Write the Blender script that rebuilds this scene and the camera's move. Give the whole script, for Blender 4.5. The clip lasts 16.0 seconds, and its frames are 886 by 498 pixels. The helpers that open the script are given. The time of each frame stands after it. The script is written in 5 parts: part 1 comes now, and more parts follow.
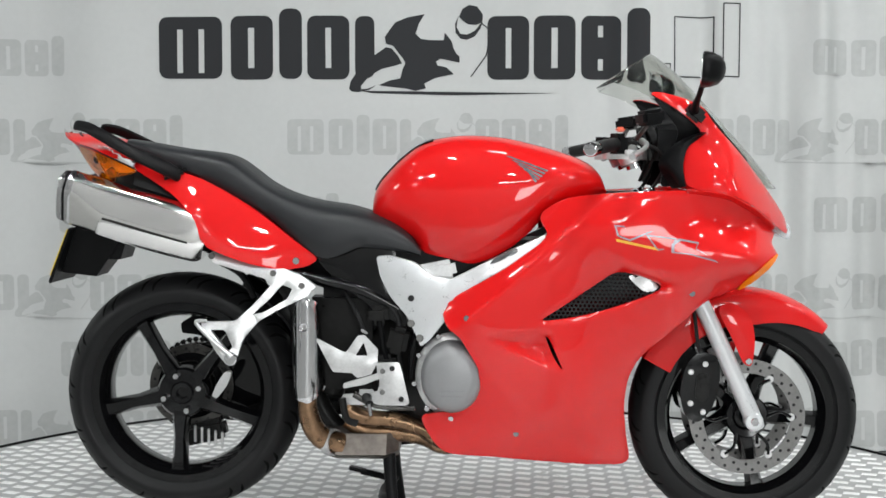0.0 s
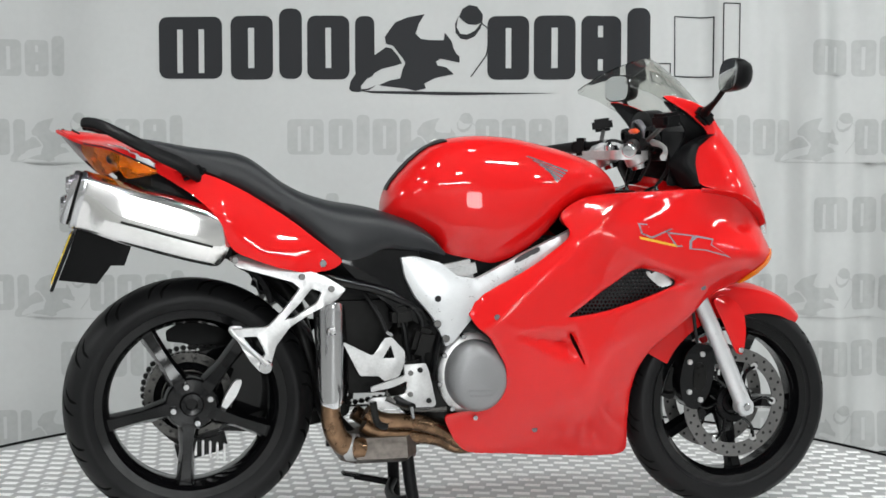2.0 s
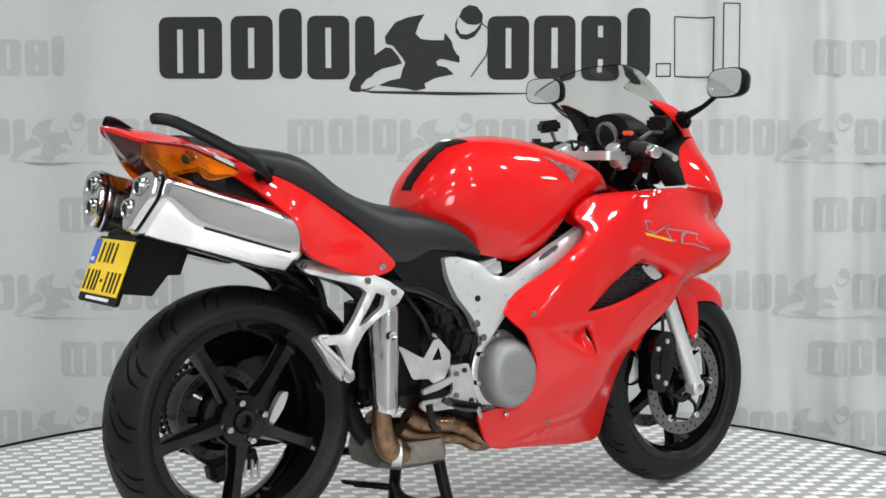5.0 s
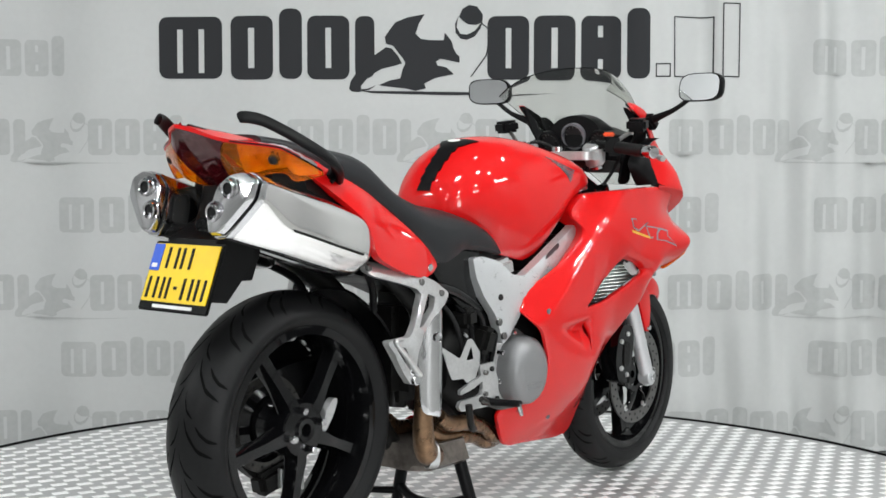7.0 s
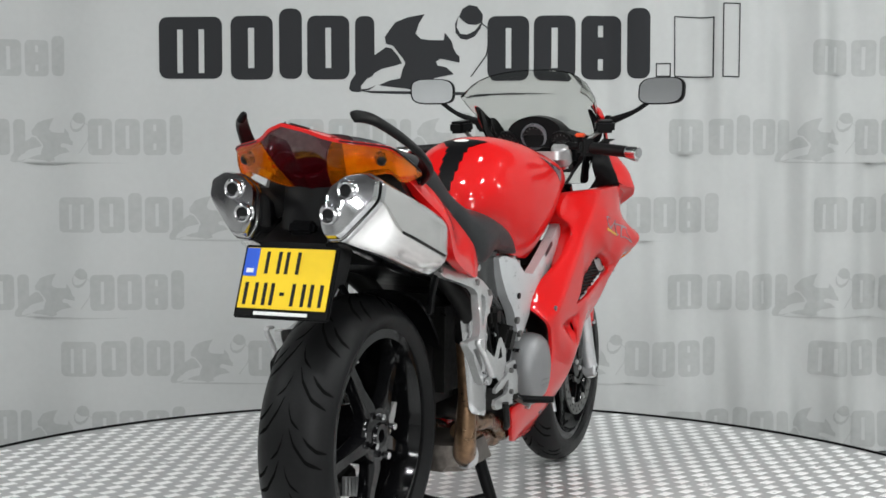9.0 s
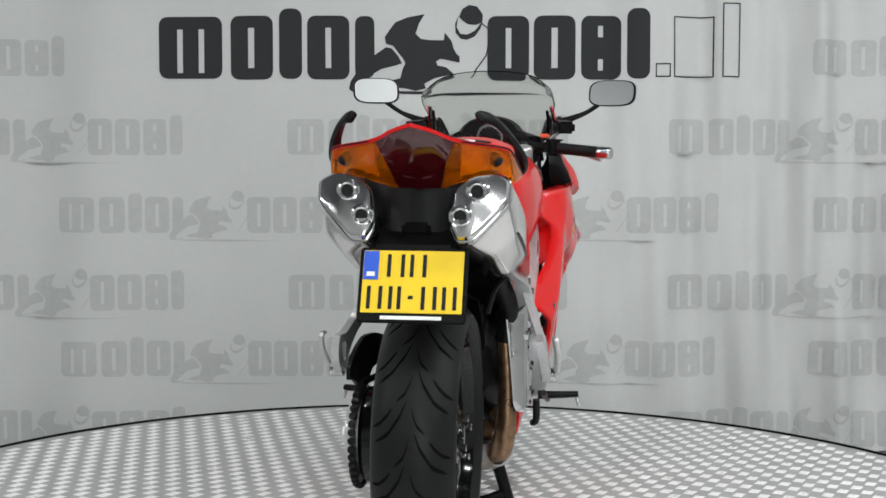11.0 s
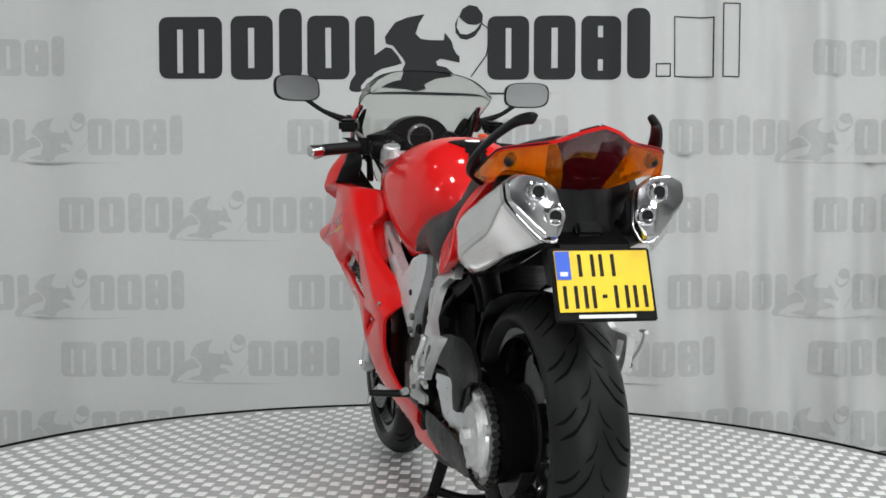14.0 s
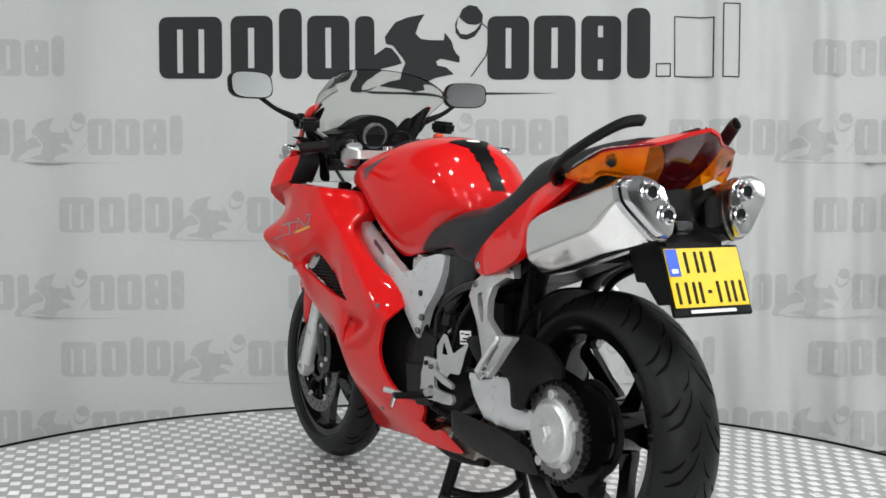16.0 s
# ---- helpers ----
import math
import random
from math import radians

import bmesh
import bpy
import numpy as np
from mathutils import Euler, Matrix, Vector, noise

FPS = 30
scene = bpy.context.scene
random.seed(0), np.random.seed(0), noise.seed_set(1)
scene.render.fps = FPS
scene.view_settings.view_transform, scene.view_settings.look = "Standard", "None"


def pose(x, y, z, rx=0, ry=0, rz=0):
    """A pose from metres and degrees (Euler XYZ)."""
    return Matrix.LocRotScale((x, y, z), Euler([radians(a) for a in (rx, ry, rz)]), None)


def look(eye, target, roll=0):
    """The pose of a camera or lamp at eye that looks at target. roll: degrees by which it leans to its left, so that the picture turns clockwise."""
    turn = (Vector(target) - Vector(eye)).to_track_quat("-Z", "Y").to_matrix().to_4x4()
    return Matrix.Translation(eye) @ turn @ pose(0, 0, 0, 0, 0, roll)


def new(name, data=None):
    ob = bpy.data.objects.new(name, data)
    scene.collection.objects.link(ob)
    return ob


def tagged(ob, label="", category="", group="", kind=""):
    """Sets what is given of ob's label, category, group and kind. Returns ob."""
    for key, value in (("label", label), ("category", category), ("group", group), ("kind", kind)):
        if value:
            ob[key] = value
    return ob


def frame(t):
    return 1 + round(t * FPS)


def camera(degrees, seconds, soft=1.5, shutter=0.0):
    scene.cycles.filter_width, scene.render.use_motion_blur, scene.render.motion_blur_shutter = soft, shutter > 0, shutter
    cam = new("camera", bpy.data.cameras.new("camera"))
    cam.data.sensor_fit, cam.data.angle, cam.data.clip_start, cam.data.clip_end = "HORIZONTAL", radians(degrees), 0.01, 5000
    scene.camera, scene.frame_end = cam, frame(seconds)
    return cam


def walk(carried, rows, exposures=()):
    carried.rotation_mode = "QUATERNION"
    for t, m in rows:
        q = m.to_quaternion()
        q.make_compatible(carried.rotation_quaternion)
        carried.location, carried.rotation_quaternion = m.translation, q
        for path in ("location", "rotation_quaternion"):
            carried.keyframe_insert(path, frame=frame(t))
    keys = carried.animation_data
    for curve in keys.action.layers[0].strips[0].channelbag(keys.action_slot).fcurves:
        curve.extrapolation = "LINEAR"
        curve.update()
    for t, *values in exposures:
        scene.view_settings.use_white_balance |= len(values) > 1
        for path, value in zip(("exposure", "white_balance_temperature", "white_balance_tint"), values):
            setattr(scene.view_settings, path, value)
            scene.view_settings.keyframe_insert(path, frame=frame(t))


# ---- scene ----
cam = camera(36.6, 16.0, soft=1.6)
EYE, TILT = (0.007, -3.561, 0.931), 3.465
AIM = (0.007, EYE[1] + 3.0, EYE[2] - 3.0 * math.tan(radians(TILT)))
walk(cam, [(0.0, look(EYE, AIM, 0.415)), (16.0, look(EYE, AIM, 0.415))], exposures=[(0.0, 0.10), (4.0, 0.13), (7.0, 0.14), (9.0, -0.07), (12.5, -0.13), (16.0, 0.03)])

# the turntable's angle in degrees, even speed
START, SPEED = -1.0, 7.565
MID = -0.075          # the motorcycle's middle plane, beside the turntable's axis


# ---- world and lights ----
world = bpy.data.worlds.new("hall_light")
scene.world = world
world.use_nodes = True
bg = world.node_tree.nodes["Background"]
bg.inputs[0].default_value = (0.9, 0.95, 1.0, 1)
bg.inputs[1].default_value = 0.25


def area_lamp(name, place, target, sx, sy, watts, colour=(0.97, 1.0, 1.0)):
    lamp = bpy.data.lights.new(name, "AREA")
    lamp.shape, lamp.size, lamp.size_y, lamp.energy, lamp.color = "RECTANGLE", sx, sy, watts, colour
    ob = new(name, lamp)
    ob.matrix_world = look(place, target)
    return ob


for lx, ly, w in ((-2.4, -3.4, 27), (0.0, -3.4, 34), (2.4, -3.4, 34), (-2.6, -1.2, 13), (-0.7, -1.0, 29), (1.0, -1.4, 29), (2.8, -1.2, 40), (-2.0, 0.2, 3), (0.2, 0.1, 5), (2.3, 0.4, 26)):
    area_lamp("ceiling_lamp", (lx, ly, 3.6), (lx * 0.9, ly + 0.3, 0), 0.22, 0.22, w)
for lx, ly in ((-5.0, -6.0), (0.0, -6.5), (5.0, -6.0), (-6.2, -1.5), (6.2, -1.5)):
    area_lamp("hall_lamp", (lx, ly, 3.7), (lx, ly - 0.1, 0), 1.6, 0.5, 115)


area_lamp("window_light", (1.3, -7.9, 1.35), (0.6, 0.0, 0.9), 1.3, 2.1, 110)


# ---- materials ----
def material(name, colour, rough=0.5, metal=0.0, coat=0.0, coat_rough=0.02, bump=0.0, scale=40.0, vary=0.12, rough_vary=0.08, spec=0.5, stretch=(1, 1, 1)):
    m = bpy.data.materials.new(name)
    m.use_nodes = True
    t = m.node_tree
    b = t.nodes["Principled BSDF"]
    b.inputs["Roughness"].default_value = rough
    b.inputs["Metallic"].default_value = metal
    b.inputs["Coat Weight"].default_value = coat
    b.inputs["Coat Roughness"].default_value = coat_rough
    b.inputs["Specular IOR Level"].default_value = spec
    co = t.nodes.new("ShaderNodeTexCoord")
    mp = t.nodes.new("ShaderNodeMapping")
    mp.inputs["Scale"].default_value = stretch
    t.links.new(co.outputs["Object"], mp.inputs[0])
    big = t.nodes.new("ShaderNodeTexNoise")
    big.inputs["Scale"].default_value, big.inputs["Detail"].default_value = scale * 0.12, 4
    fine = t.nodes.new("ShaderNodeTexNoise")
    fine.inputs["Scale"].default_value, fine.inputs["Detail"].default_value = scale, 5
    add = t.nodes.new("ShaderNodeMath")
    add.operation = "ADD"
    for n in (big, fine):
        t.links.new(mp.outputs[0], n.inputs["Vector"])
    t.links.new(big.outputs["Fac"], add.inputs[0])
    t.links.new(fine.outputs["Fac"], add.inputs[1])
    ramp = t.nodes.new("ShaderNodeMapRange")
    ramp.inputs["From Min"].default_value, ramp.inputs["From Max"].default_value = 0.6, 1.4
    ramp.inputs["To Min"].default_value, ramp.inputs["To Max"].default_value = 1 - vary, 1 + vary
    t.links.new(add.outputs[0], ramp.inputs["Value"])
    mix = t.nodes.new("ShaderNodeVectorMath")
    mix.operation = "SCALE"
    mix.inputs[0].default_value = colour
    t.links.new(ramp.outputs[0], mix.inputs["Scale"])
    t.links.new(mix.outputs[0], b.inputs["Base Color"])
    rr = t.nodes.new("ShaderNodeMapRange")
    rr.inputs["From Min"].default_value, rr.inputs["From Max"].default_value = 0.6, 1.4
    rr.inputs["To Min"].default_value, rr.inputs["To Max"].default_value = max(0.02, rough - rough_vary), min(1, rough + rough_vary)
    t.links.new(add.outputs[0], rr.inputs["Value"])
    t.links.new(rr.outputs[0], b.inputs["Roughness"])
    if bump:
        bp = t.nodes.new("ShaderNodeBump")
        bp.inputs["Strength"].default_value, bp.inputs["Distance"].default_value = bump, 0.12 / scale
        t.links.new(fine.outputs["Fac"], bp.inputs["Height"])
        t.links.new(bp.outputs[0], b.inputs["Normal"])
    return m


RED = material("red_paint", (0.60, 0.0035, 0.004), 0.5, coat=0.75, coat_rough=0.04, vary=0.03, rough_vary=0.03, spec=0.1)
RUBBER = material("tyre_rubber", (0.0068, 0.0068, 0.0072), 0.44, bump=0.25, scale=120, vary=0.25, spec=0.18)
GLOSS_BLACK = material("gloss_black_paint", (0.003, 0.003, 0.0034), 0.10, coat=0.05, vary=0.1, rough_vary=0.05, spec=0.3)
BLACK = material("black_plastic", (0.004, 0.004, 0.0044), 0.38, bump=0.15, scale=200, vary=0.2, spec=0.11)
DARK = material("grimy_dark_metal", (0.008, 0.0078, 0.0075), 0.38, spec=0.16, bump=0.3, scale=60, vary=0.35, rough_vary=0.15)
VINYL = material("seat_vinyl", (0.011, 0.012, 0.0138), 0.42, bump=0.35, scale=350, vary=0.14, spec=0.36)
SILVER = material("silver_painted_aluminium", (0.58, 0.59, 0.60), 0.32, metal=0.5, bump=0.05, scale=250, vary=0.05)
CAST = material("cast_aluminium", (0.54, 0.54, 0.54), 0.36, metal=0.75, bump=0.15, scale=160, vary=0.15)
CHROME = material("chrome", (0.55, 0.55, 0.56), 0.13, metal=1.0, vary=0.05, rough_vary=0.04)
STEEL = material("polished_steel", (0.84, 0.83, 0.82), 0.14, metal=1.0, vary=0.08, rough_vary=0.06, scale=30, stretch=(0.2, 1, 1))
PIPE = material("heat_tinted_steel", (0.21, 0.128, 0.075), 0.30, metal=0.9, bump=0.2, vary=0.75, rough_vary=0.12)
GREY_CAST = material("grey_engine_paint", (0.22, 0.22, 0.225), 0.40, metal=0.35, bump=0.04, scale=200, vary=0.05, rough_vary=0.04)
# darker than the front discs' steel
DARK_DISC = material("dark_brake_steel", (0.06, 0.058, 0.055), 0.32, metal=0.8, bump=0.1, scale=120, vary=0.3)
DISC = material("brake_disc_steel", (0.17, 0.167, 0.163), 0.36, metal=0.9, bump=0.08, scale=150, vary=0.15)
MIRROR = material("mirror_glass", (0.86, 0.88, 0.90), 0.02, metal=1.0, vary=0.01, rough_vary=0.01)
YELLOW = material("yellow_reflective_sheet", (0.82, 0.56, 0.006), 0.38, vary=0.05)
BLUE = material("blue_reflective_sheet", (0.02, 0.10, 0.62), 0.38, vary=0.05)
WHITE = material("white_print", (0.78, 0.78, 0.77), 0.5, vary=0.04)
INK = material("black_print", (0.006, 0.006, 0.0065), 0.6, vary=0.1, spec=0.3)
# black of the tyre grooves, the shade inside them as colour
GROOVE = material("groove_shade_black", (0.004, 0.004, 0.004), 0.9, vary=0.1, spec=0.05)
GREY_PRINT = material("grey_decal", (0.10, 0.10, 0.11), 0.3, coat=0.5, vary=0.1)
SILVER_PRINT = material("silver_decal", (0.24, 0.24, 0.27), 0.3, metal=0.4, vary=0.1)
GOLD_PRINT = material("gold_decal", (0.75, 0.42, 0.03), 0.35, vary=0.1)
ORANGE = material("orange_switch", (0.75, 0.09, 0.02), 0.4)
PLATE_ALU = material("tread_aluminium", (0.52, 0.52, 0.52), 0.40, metal=0.6, bump=0.12, scale=90, vary=0.12, rough_vary=0.1)
# raised tread bars, lighter than the plate between them
TREAD_ALU = material("bright_tread_bars", (0.97, 0.97, 0.96), 0.32, metal=0.15, vary=0.1, scale=60)
CLOTH = material("grey_cloth", (0.56, 0.57, 0.565), 0.85, vary=0.03, scale=40, spec=0.2)
DARK_PRINT = material("dark_grey_cloth_print", (0.032, 0.033, 0.036), 0.8, vary=0.08, spec=0.2)
PALE_PRINT = material("pale_grey_cloth_print", (0.455, 0.465, 0.46), 0.85, vary=0.08, spec=0.2)
CEILING = material("dark_painted_ceiling", (0.09, 0.09, 0.095), 0.8, vary=0.1, scale=10)
CONCRETE = material("grey_concrete", (0.30, 0.30, 0.29), 0.7, bump=0.2, vary=0.15, scale=20)
WALL = material("pale_hall_wall", (0.46, 0.46, 0.455), 0.8, vary=0.04, scale=10)


def clear(name, colour, ior, rough=0.03, alpha=1.0, vary=0.03):
    m = material(name, colour, rough, vary=vary, rough_vary=0.02)
    b = m.node_tree.nodes["Principled BSDF"]
    b.inputs["Transmission Weight"].default_value = alpha
    b.inputs["IOR"].default_value = ior
    return m


SCREEN = clear("smoked_clear_screen", (0.80, 0.81, 0.78), 1.2, 0.01)
AMBER = clear("amber_lens", (1.0, 0.29, 0.003), 1.35, 0.04, 0.9, 0.55)
AMBER_FRONT = clear("opaque_amber_lens", (0.85, 0.20, 0.004), 1.4, 0.1, 0.1)
RED_LENS = clear("dark_red_lens", (0.13, 0.004, 0.010), 1.6, 0.05, 0.7)
HEADLAMP = clear("headlamp_lens", (0.90, 0.92, 0.93), 1.3, 0.02, 0.8)


# ---- mesh tools ----
def part(name, bm, mat, parent=None, label="", smooth=38, place=None):
    bmesh.ops.recalc_face_normals(bm, faces=bm.faces)
    me = bpy.data.meshes.new(name)
    bm.to_mesh(me)
    bm.free()
    for p in me.polygons:
        p.use_smooth = True
    me.set_sharp_from_angle(angle=radians(smooth))
    me.materials.append(mat)
    ob = new(name, me)
    if parent is not None:
        ob.parent = parent
    if place is not None:
        ob.matrix_basis = place
    if label:
        tagged(ob, label)
    return ob


def again(ob, parent, m):
    """A second part on the same mesh."""
    o = ob.copy()
    scene.collection.objects.link(o)
    o.parent = parent
    o.matrix_basis = m
    return o


def curve(*pts):
    """A smooth function through (x, y) pairs in rising x."""
    xs, ys = np.array([p[0] for p in pts], float), np.array([p[1] for p in pts], float)
    d = np.diff(ys) / np.diff(xs)
    s = np.concatenate([[d[0]], np.where(d[:-1] * d[1:] > 0, 2 * d[:-1] * d[1:] / (d[:-1] + d[1:] + 1e-12), 0), [d[-1]]])

    def f(x):
        x = min(max(x, xs[0]), xs[-1])
        i = min(int(np.searchsorted(xs, x, "right")) - 1, len(d) - 1)
        h = xs[i + 1] - xs[i]
        u = (x - xs[i]) / h
        return float((1 + 2 * u) * (1 - u) ** 2 * ys[i] + u * (1 - u) ** 2 * h * s[i] + u * u * (3 - 2 * u) * ys[i + 1] + u * u * (u - 1) * h * s[i + 1])
    return f


def spline(pts, n=8, closed=False):
    """A Catmull-Rom line through the points, n steps between two."""
    p = [Vector(q) for q in pts]
    out, m = [], len(p)
    for i in range(m if closed else m - 1):
        if closed:
            a, b, c, d = p[i - 1], p[i], p[(i + 1) % m], p[(i + 2) % m]
        else:
            a, b, c, d = p[max(i - 1, 0)], p[i], p[i + 1], p[min(i + 2, m - 1)]
        for k in range(n):
            u = k / n
            out.append(0.5 * (2 * b + (c - a) * u + (2 * a - 5 * b + 4 * c - d) * u * u + (3 * b - a - 3 * c + d) * u ** 3))
    if not closed:
        out.append(p[-1])
    return out


def loft(rings, bm=None, closed=True, caps=True):
    bm = bm or bmesh.new()
    vs = [[bm.verts.new(p) for p in r] for r in rings]
    n = len(vs[0])
    for a, b in zip(vs, vs[1:]):
        for i in range(n if closed else n - 1):
            j = (i + 1) % n
            bm.faces.new((a[i], a[j], b[j], b[i]))
    if caps and closed:
        bm.faces.new(vs[0][::-1])
        bm.faces.new(vs[-1])
    return bm


def shell(rings, t=0.004, bm=None):
    """An open skin of rings, given a thickness."""
    bm = loft(rings, bm, closed=False)
    bmesh.ops.recalc_face_normals(bm, faces=bm.faces)
    bmesh.ops.solidify(bm, geom=bm.faces[:], thickness=t)
    return bm


def lathe(profile, c=(0, 0, 0), n=64, bm=None, full=True):
    """profile: (radius, y) pairs, turned round the y axis through c; full: the line closes on itself."""
    bm = bm or bmesh.new()
    rows = [[bm.verts.new((c[0] + r * math.cos(a), c[1] + y, c[2] + r * math.sin(a))) for r, y in profile] for a in (2 * math.pi * k / n for k in range(n))]
    m = len(profile)
    for i in range(n):
        a, b = rows[i], rows[(i + 1) % n]
        for j in range(m if full else m - 1):
            k = (j + 1) % m
            bm.faces.new((a[j], a[k], b[k], b[j]))
    if not full:
        bm.faces.new([r[0] for r in rows])
        bm.faces.new([r[-1] for r in rows][::-1])
    return bm


def knob(r, y0, y1, c, n=24, bm=None, soft=0.15):
    """A round boss along y with eased rims."""
    e = min(r, abs(y1 - y0)) * soft
    s = 1 if y1 > y0 else -1
    return lathe([(r - e, y0), (r, y0 + s * e), (r, y1 - s * e), (r - e, y1)], c, n, bm, full=False)


def tube(pts, r, n=12, steps=6, bm=None, flat=1.0, smooth_line=True):
    """A pipe through the points; r is a number or one per point."""
    pts = [Vector(p) for p in pts]
    rs = [r] * len(pts) if isinstance(r, (int, float)) else list(r)
    line = spline(pts, steps) if smooth_line else pts
    rad = [float(np.interp(i, [k * (steps if smooth_line else 1) for k in range(len(rs))], rs)) for i in range(len(line))]
    rings, side = [], None
    for i, p in enumerate(line):
        d = (line[min(i + 1, len(line) - 1)] - line[max(i - 1, 0)]).normalized()
        if side is None:
            side = d.cross(Vector((0, 0, 1)) if abs(d.z) < 0.9 else Vector((1, 0, 0))).normalized()
        side = (side - d * side.dot(d)).normalized()
        up = d.cross(side)
        rings.append([p + rad[i] * (side * math.cos(a) + up * math.sin(a) * flat) for a in (2 * math.pi * k / n for k in range(n))])
    return loft(rings, bm)


def box(c, size, bevel=0.003, turn=(0, 0, 0), bm=None):
    b2 = bmesh.new()
    bmesh.ops.create_cube(b2, size=1)
    bmesh.ops.scale(b2, vec=size, verts=b2.verts)
    if bevel:
        bmesh.ops.bevel(b2, geom=b2.edges[:], offset=min(bevel, min(size) * 0.4), segments=2, affect="EDGES")
    bmesh.ops.transform(b2, matrix=pose(*c, *turn), verts=b2.verts)
    return merge(b2, bm)


def merge(src, bm=None):
    if bm is None:
        return src
    me = bpy.data.meshes.new("tmp")
    src.to_mesh(me)
    src.free()
    bm.from_mesh(me)
    bpy.data.meshes.remove(me)
    return bm


def inside(p, poly):
    x, z, hit = p[0], p[1], False
    for (x0, z0), (x1, z1) in zip(poly, poly[1:] + poly[:1]):
        if (z0 > z) != (z1 > z) and x < (x1 - x0) * (z - z0) / (z1 - z0) + x0:
            hit = not hit
    return hit


def rounded(poly, n=4, bend=0.35):
    """The outline with its corners eased."""
    out, m = [], len(poly)
    for i in range(m):
        a, b, c = Vector(poly[i - 1]), Vector(poly[i]), Vector(poly[(i + 1) % m])
        p, q = b.lerp(a, bend), b.lerp(c, bend)
        for k in range(n + 1):
            u = k / n
            w = p.lerp(b, u).lerp(b.lerp(q, u), u)
            out.append((w.x, w.y))
    return out


def dense(poly, step):
    out = []
    for (x0, z0), (x1, z1) in zip(poly, poly[1:] + poly[:1]):
        n = max(1, int(math.hypot(x1 - x0, z1 - z0) / step))
        out += [(x0 + (x1 - x0) * k / n, z0 + (z1 - z0) * k / n) for k in range(n)]
    return out


def field(*pts, ease=1e-5):
    """A thin-plate surface y(x, z) through (x, z, y); ease: how far it may miss them."""
    p = np.array(pts, float)
    d = np.hypot(p[:, None, 0] - p[None, :, 0], p[:, None, 1] - p[None, :, 1])
    k = np.where(d > 0, d * d * np.log(d + 1e-12), 0) + ease * np.eye(len(p))
    q = np.c_[np.ones(len(p)), p[:, :2]]
    w = np.linalg.solve(np.block([[k, q], [q.T, np.zeros((3, 3))]]), np.r_[p[:, 2], 0, 0, 0])

    def f(x, z):
        r = np.hypot(p[:, 0] - x, p[:, 1] - z)
        return float((np.where(r > 0, r * r * np.log(r + 1e-12), 0) * w[:-3]).sum() + w[-3] + w[-2] * x + w[-1] * z)
    return f


def panel(poly, f, t=0.005, side=1, holes=(), step=0.02, rim=0.003, flange=0.0, bm=None, ease=True, bend=0.35):
    """A pressed panel: the outline in x and z, bulging to y = side * f(x, z), t thick towards the middle."""
    from mathutils.geometry import delaunay_2d_cdt
    loops = [dense(rounded(poly, bend=bend) if ease else list(poly), step)] + [dense(rounded(h, bend=bend) if ease else list(h), step) for h in holes]
    pts, edges = [], []
    for lp in loops:
        k = len(pts)
        pts += [Vector(p) for p in lp]
        edges += [(k + i, k + (i + 1) % len(lp)) for i in range(len(lp))]
    border = len(pts)
    xs, zs = [p[0] for p in loops[0]], [p[1] for p in loops[0]]
    for i in range(int((max(xs) - min(xs)) / step) + 1):
        for j in range(int((max(zs) - min(zs)) / step) + 1):
            p = (min(xs) + (i + 0.5 * (j % 2)) * step, min(zs) + j * step)
            if inside(p, loops[0]) and not any(inside(p, h) for h in loops[1:]) and min(math.hypot(p[0] - b.x, p[1] - b.y) for b in pts[:border]) > step * 0.55:
                pts.append(Vector(p))
    v, _, fc, _, _, _ = delaunay_2d_cdt(pts, edges, [], 0, 1e-6)
    bm = bm or bmesh.new()
    keep = []
    for tri in fc:
        c = sum((v[i] for i in tri), Vector((0, 0))) / 3
        if inside(c, loops[0]) and not any(inside(c, h) for h in loops[1:]):
            keep.append(tri)
    count, use = {}, set()
    for tri in keep:
        for a, b in zip(tri, tri[1:] + tri[:1]):
            count[frozenset((a, b))] = count.get(frozenset((a, b)), 0) + 1
            use |= {a, b}
    rimv = {i for e, n in count.items() if n == 1 for i in e}
    out, inn = {}, {}
    for i in use:
        y = f(v[i].x, v[i].y)
        out[i] = bm.verts.new((v[i].x, side * (y - (rim if i in rimv else 0)), v[i].y))
        inn[i] = bm.verts.new((v[i].x, side * (y - t - (flange if i in rimv else 0)), v[i].y))
    for tri in keep:
        bm.faces.new([out[i] for i in tri])
        bm.faces.new([inn[i] for i in tri][::-1])
    for e, n in count.items():
        if n == 1:
            a, b = e
            bm.faces.new((out[a], out[b], inn[b], inn[a]))
    return bm


def slab(poly, y0, y1, holes=(), bm=None, step=0.03, ease=True):
    """A flat plate between y0 and y1, with eased corners."""
    lo, hi = min(abs(y0), abs(y1)), max(abs(y0), abs(y1))
    side = 1 if y0 + y1 > 0 else -1
    return panel(poly, lambda x, z: hi, hi - lo, side, holes, step, 0.0015, 0, bm, ease)


def empty(name, label="", category="", group="", kind=""):
    ob = new(name)
    ob.empty_display_size = 0.1
    return tagged(ob, label, category, group, kind)


# ---- the place: hall, turntable, printed cloth ----
def plain_box(name, c, size, mat, label, kind="structure"):
    return tagged(part(name, box(c, size, 0.01), mat), label, kind=kind)


plain_box("floor", (0, -1.5, -0.40), (16, 13, 0.2), CONCRETE, "grey concrete hall floor under the turntable")
plain_box("ceiling", (0, -1.5, 4.1), (16, 13, 0.2), CEILING, "dark painted hall ceiling above the lamps")
plain_box("wall_north", (0, 5.1, 1.9), (16, 0.2, 4.2), WALL, "plain white wall behind the cloth")
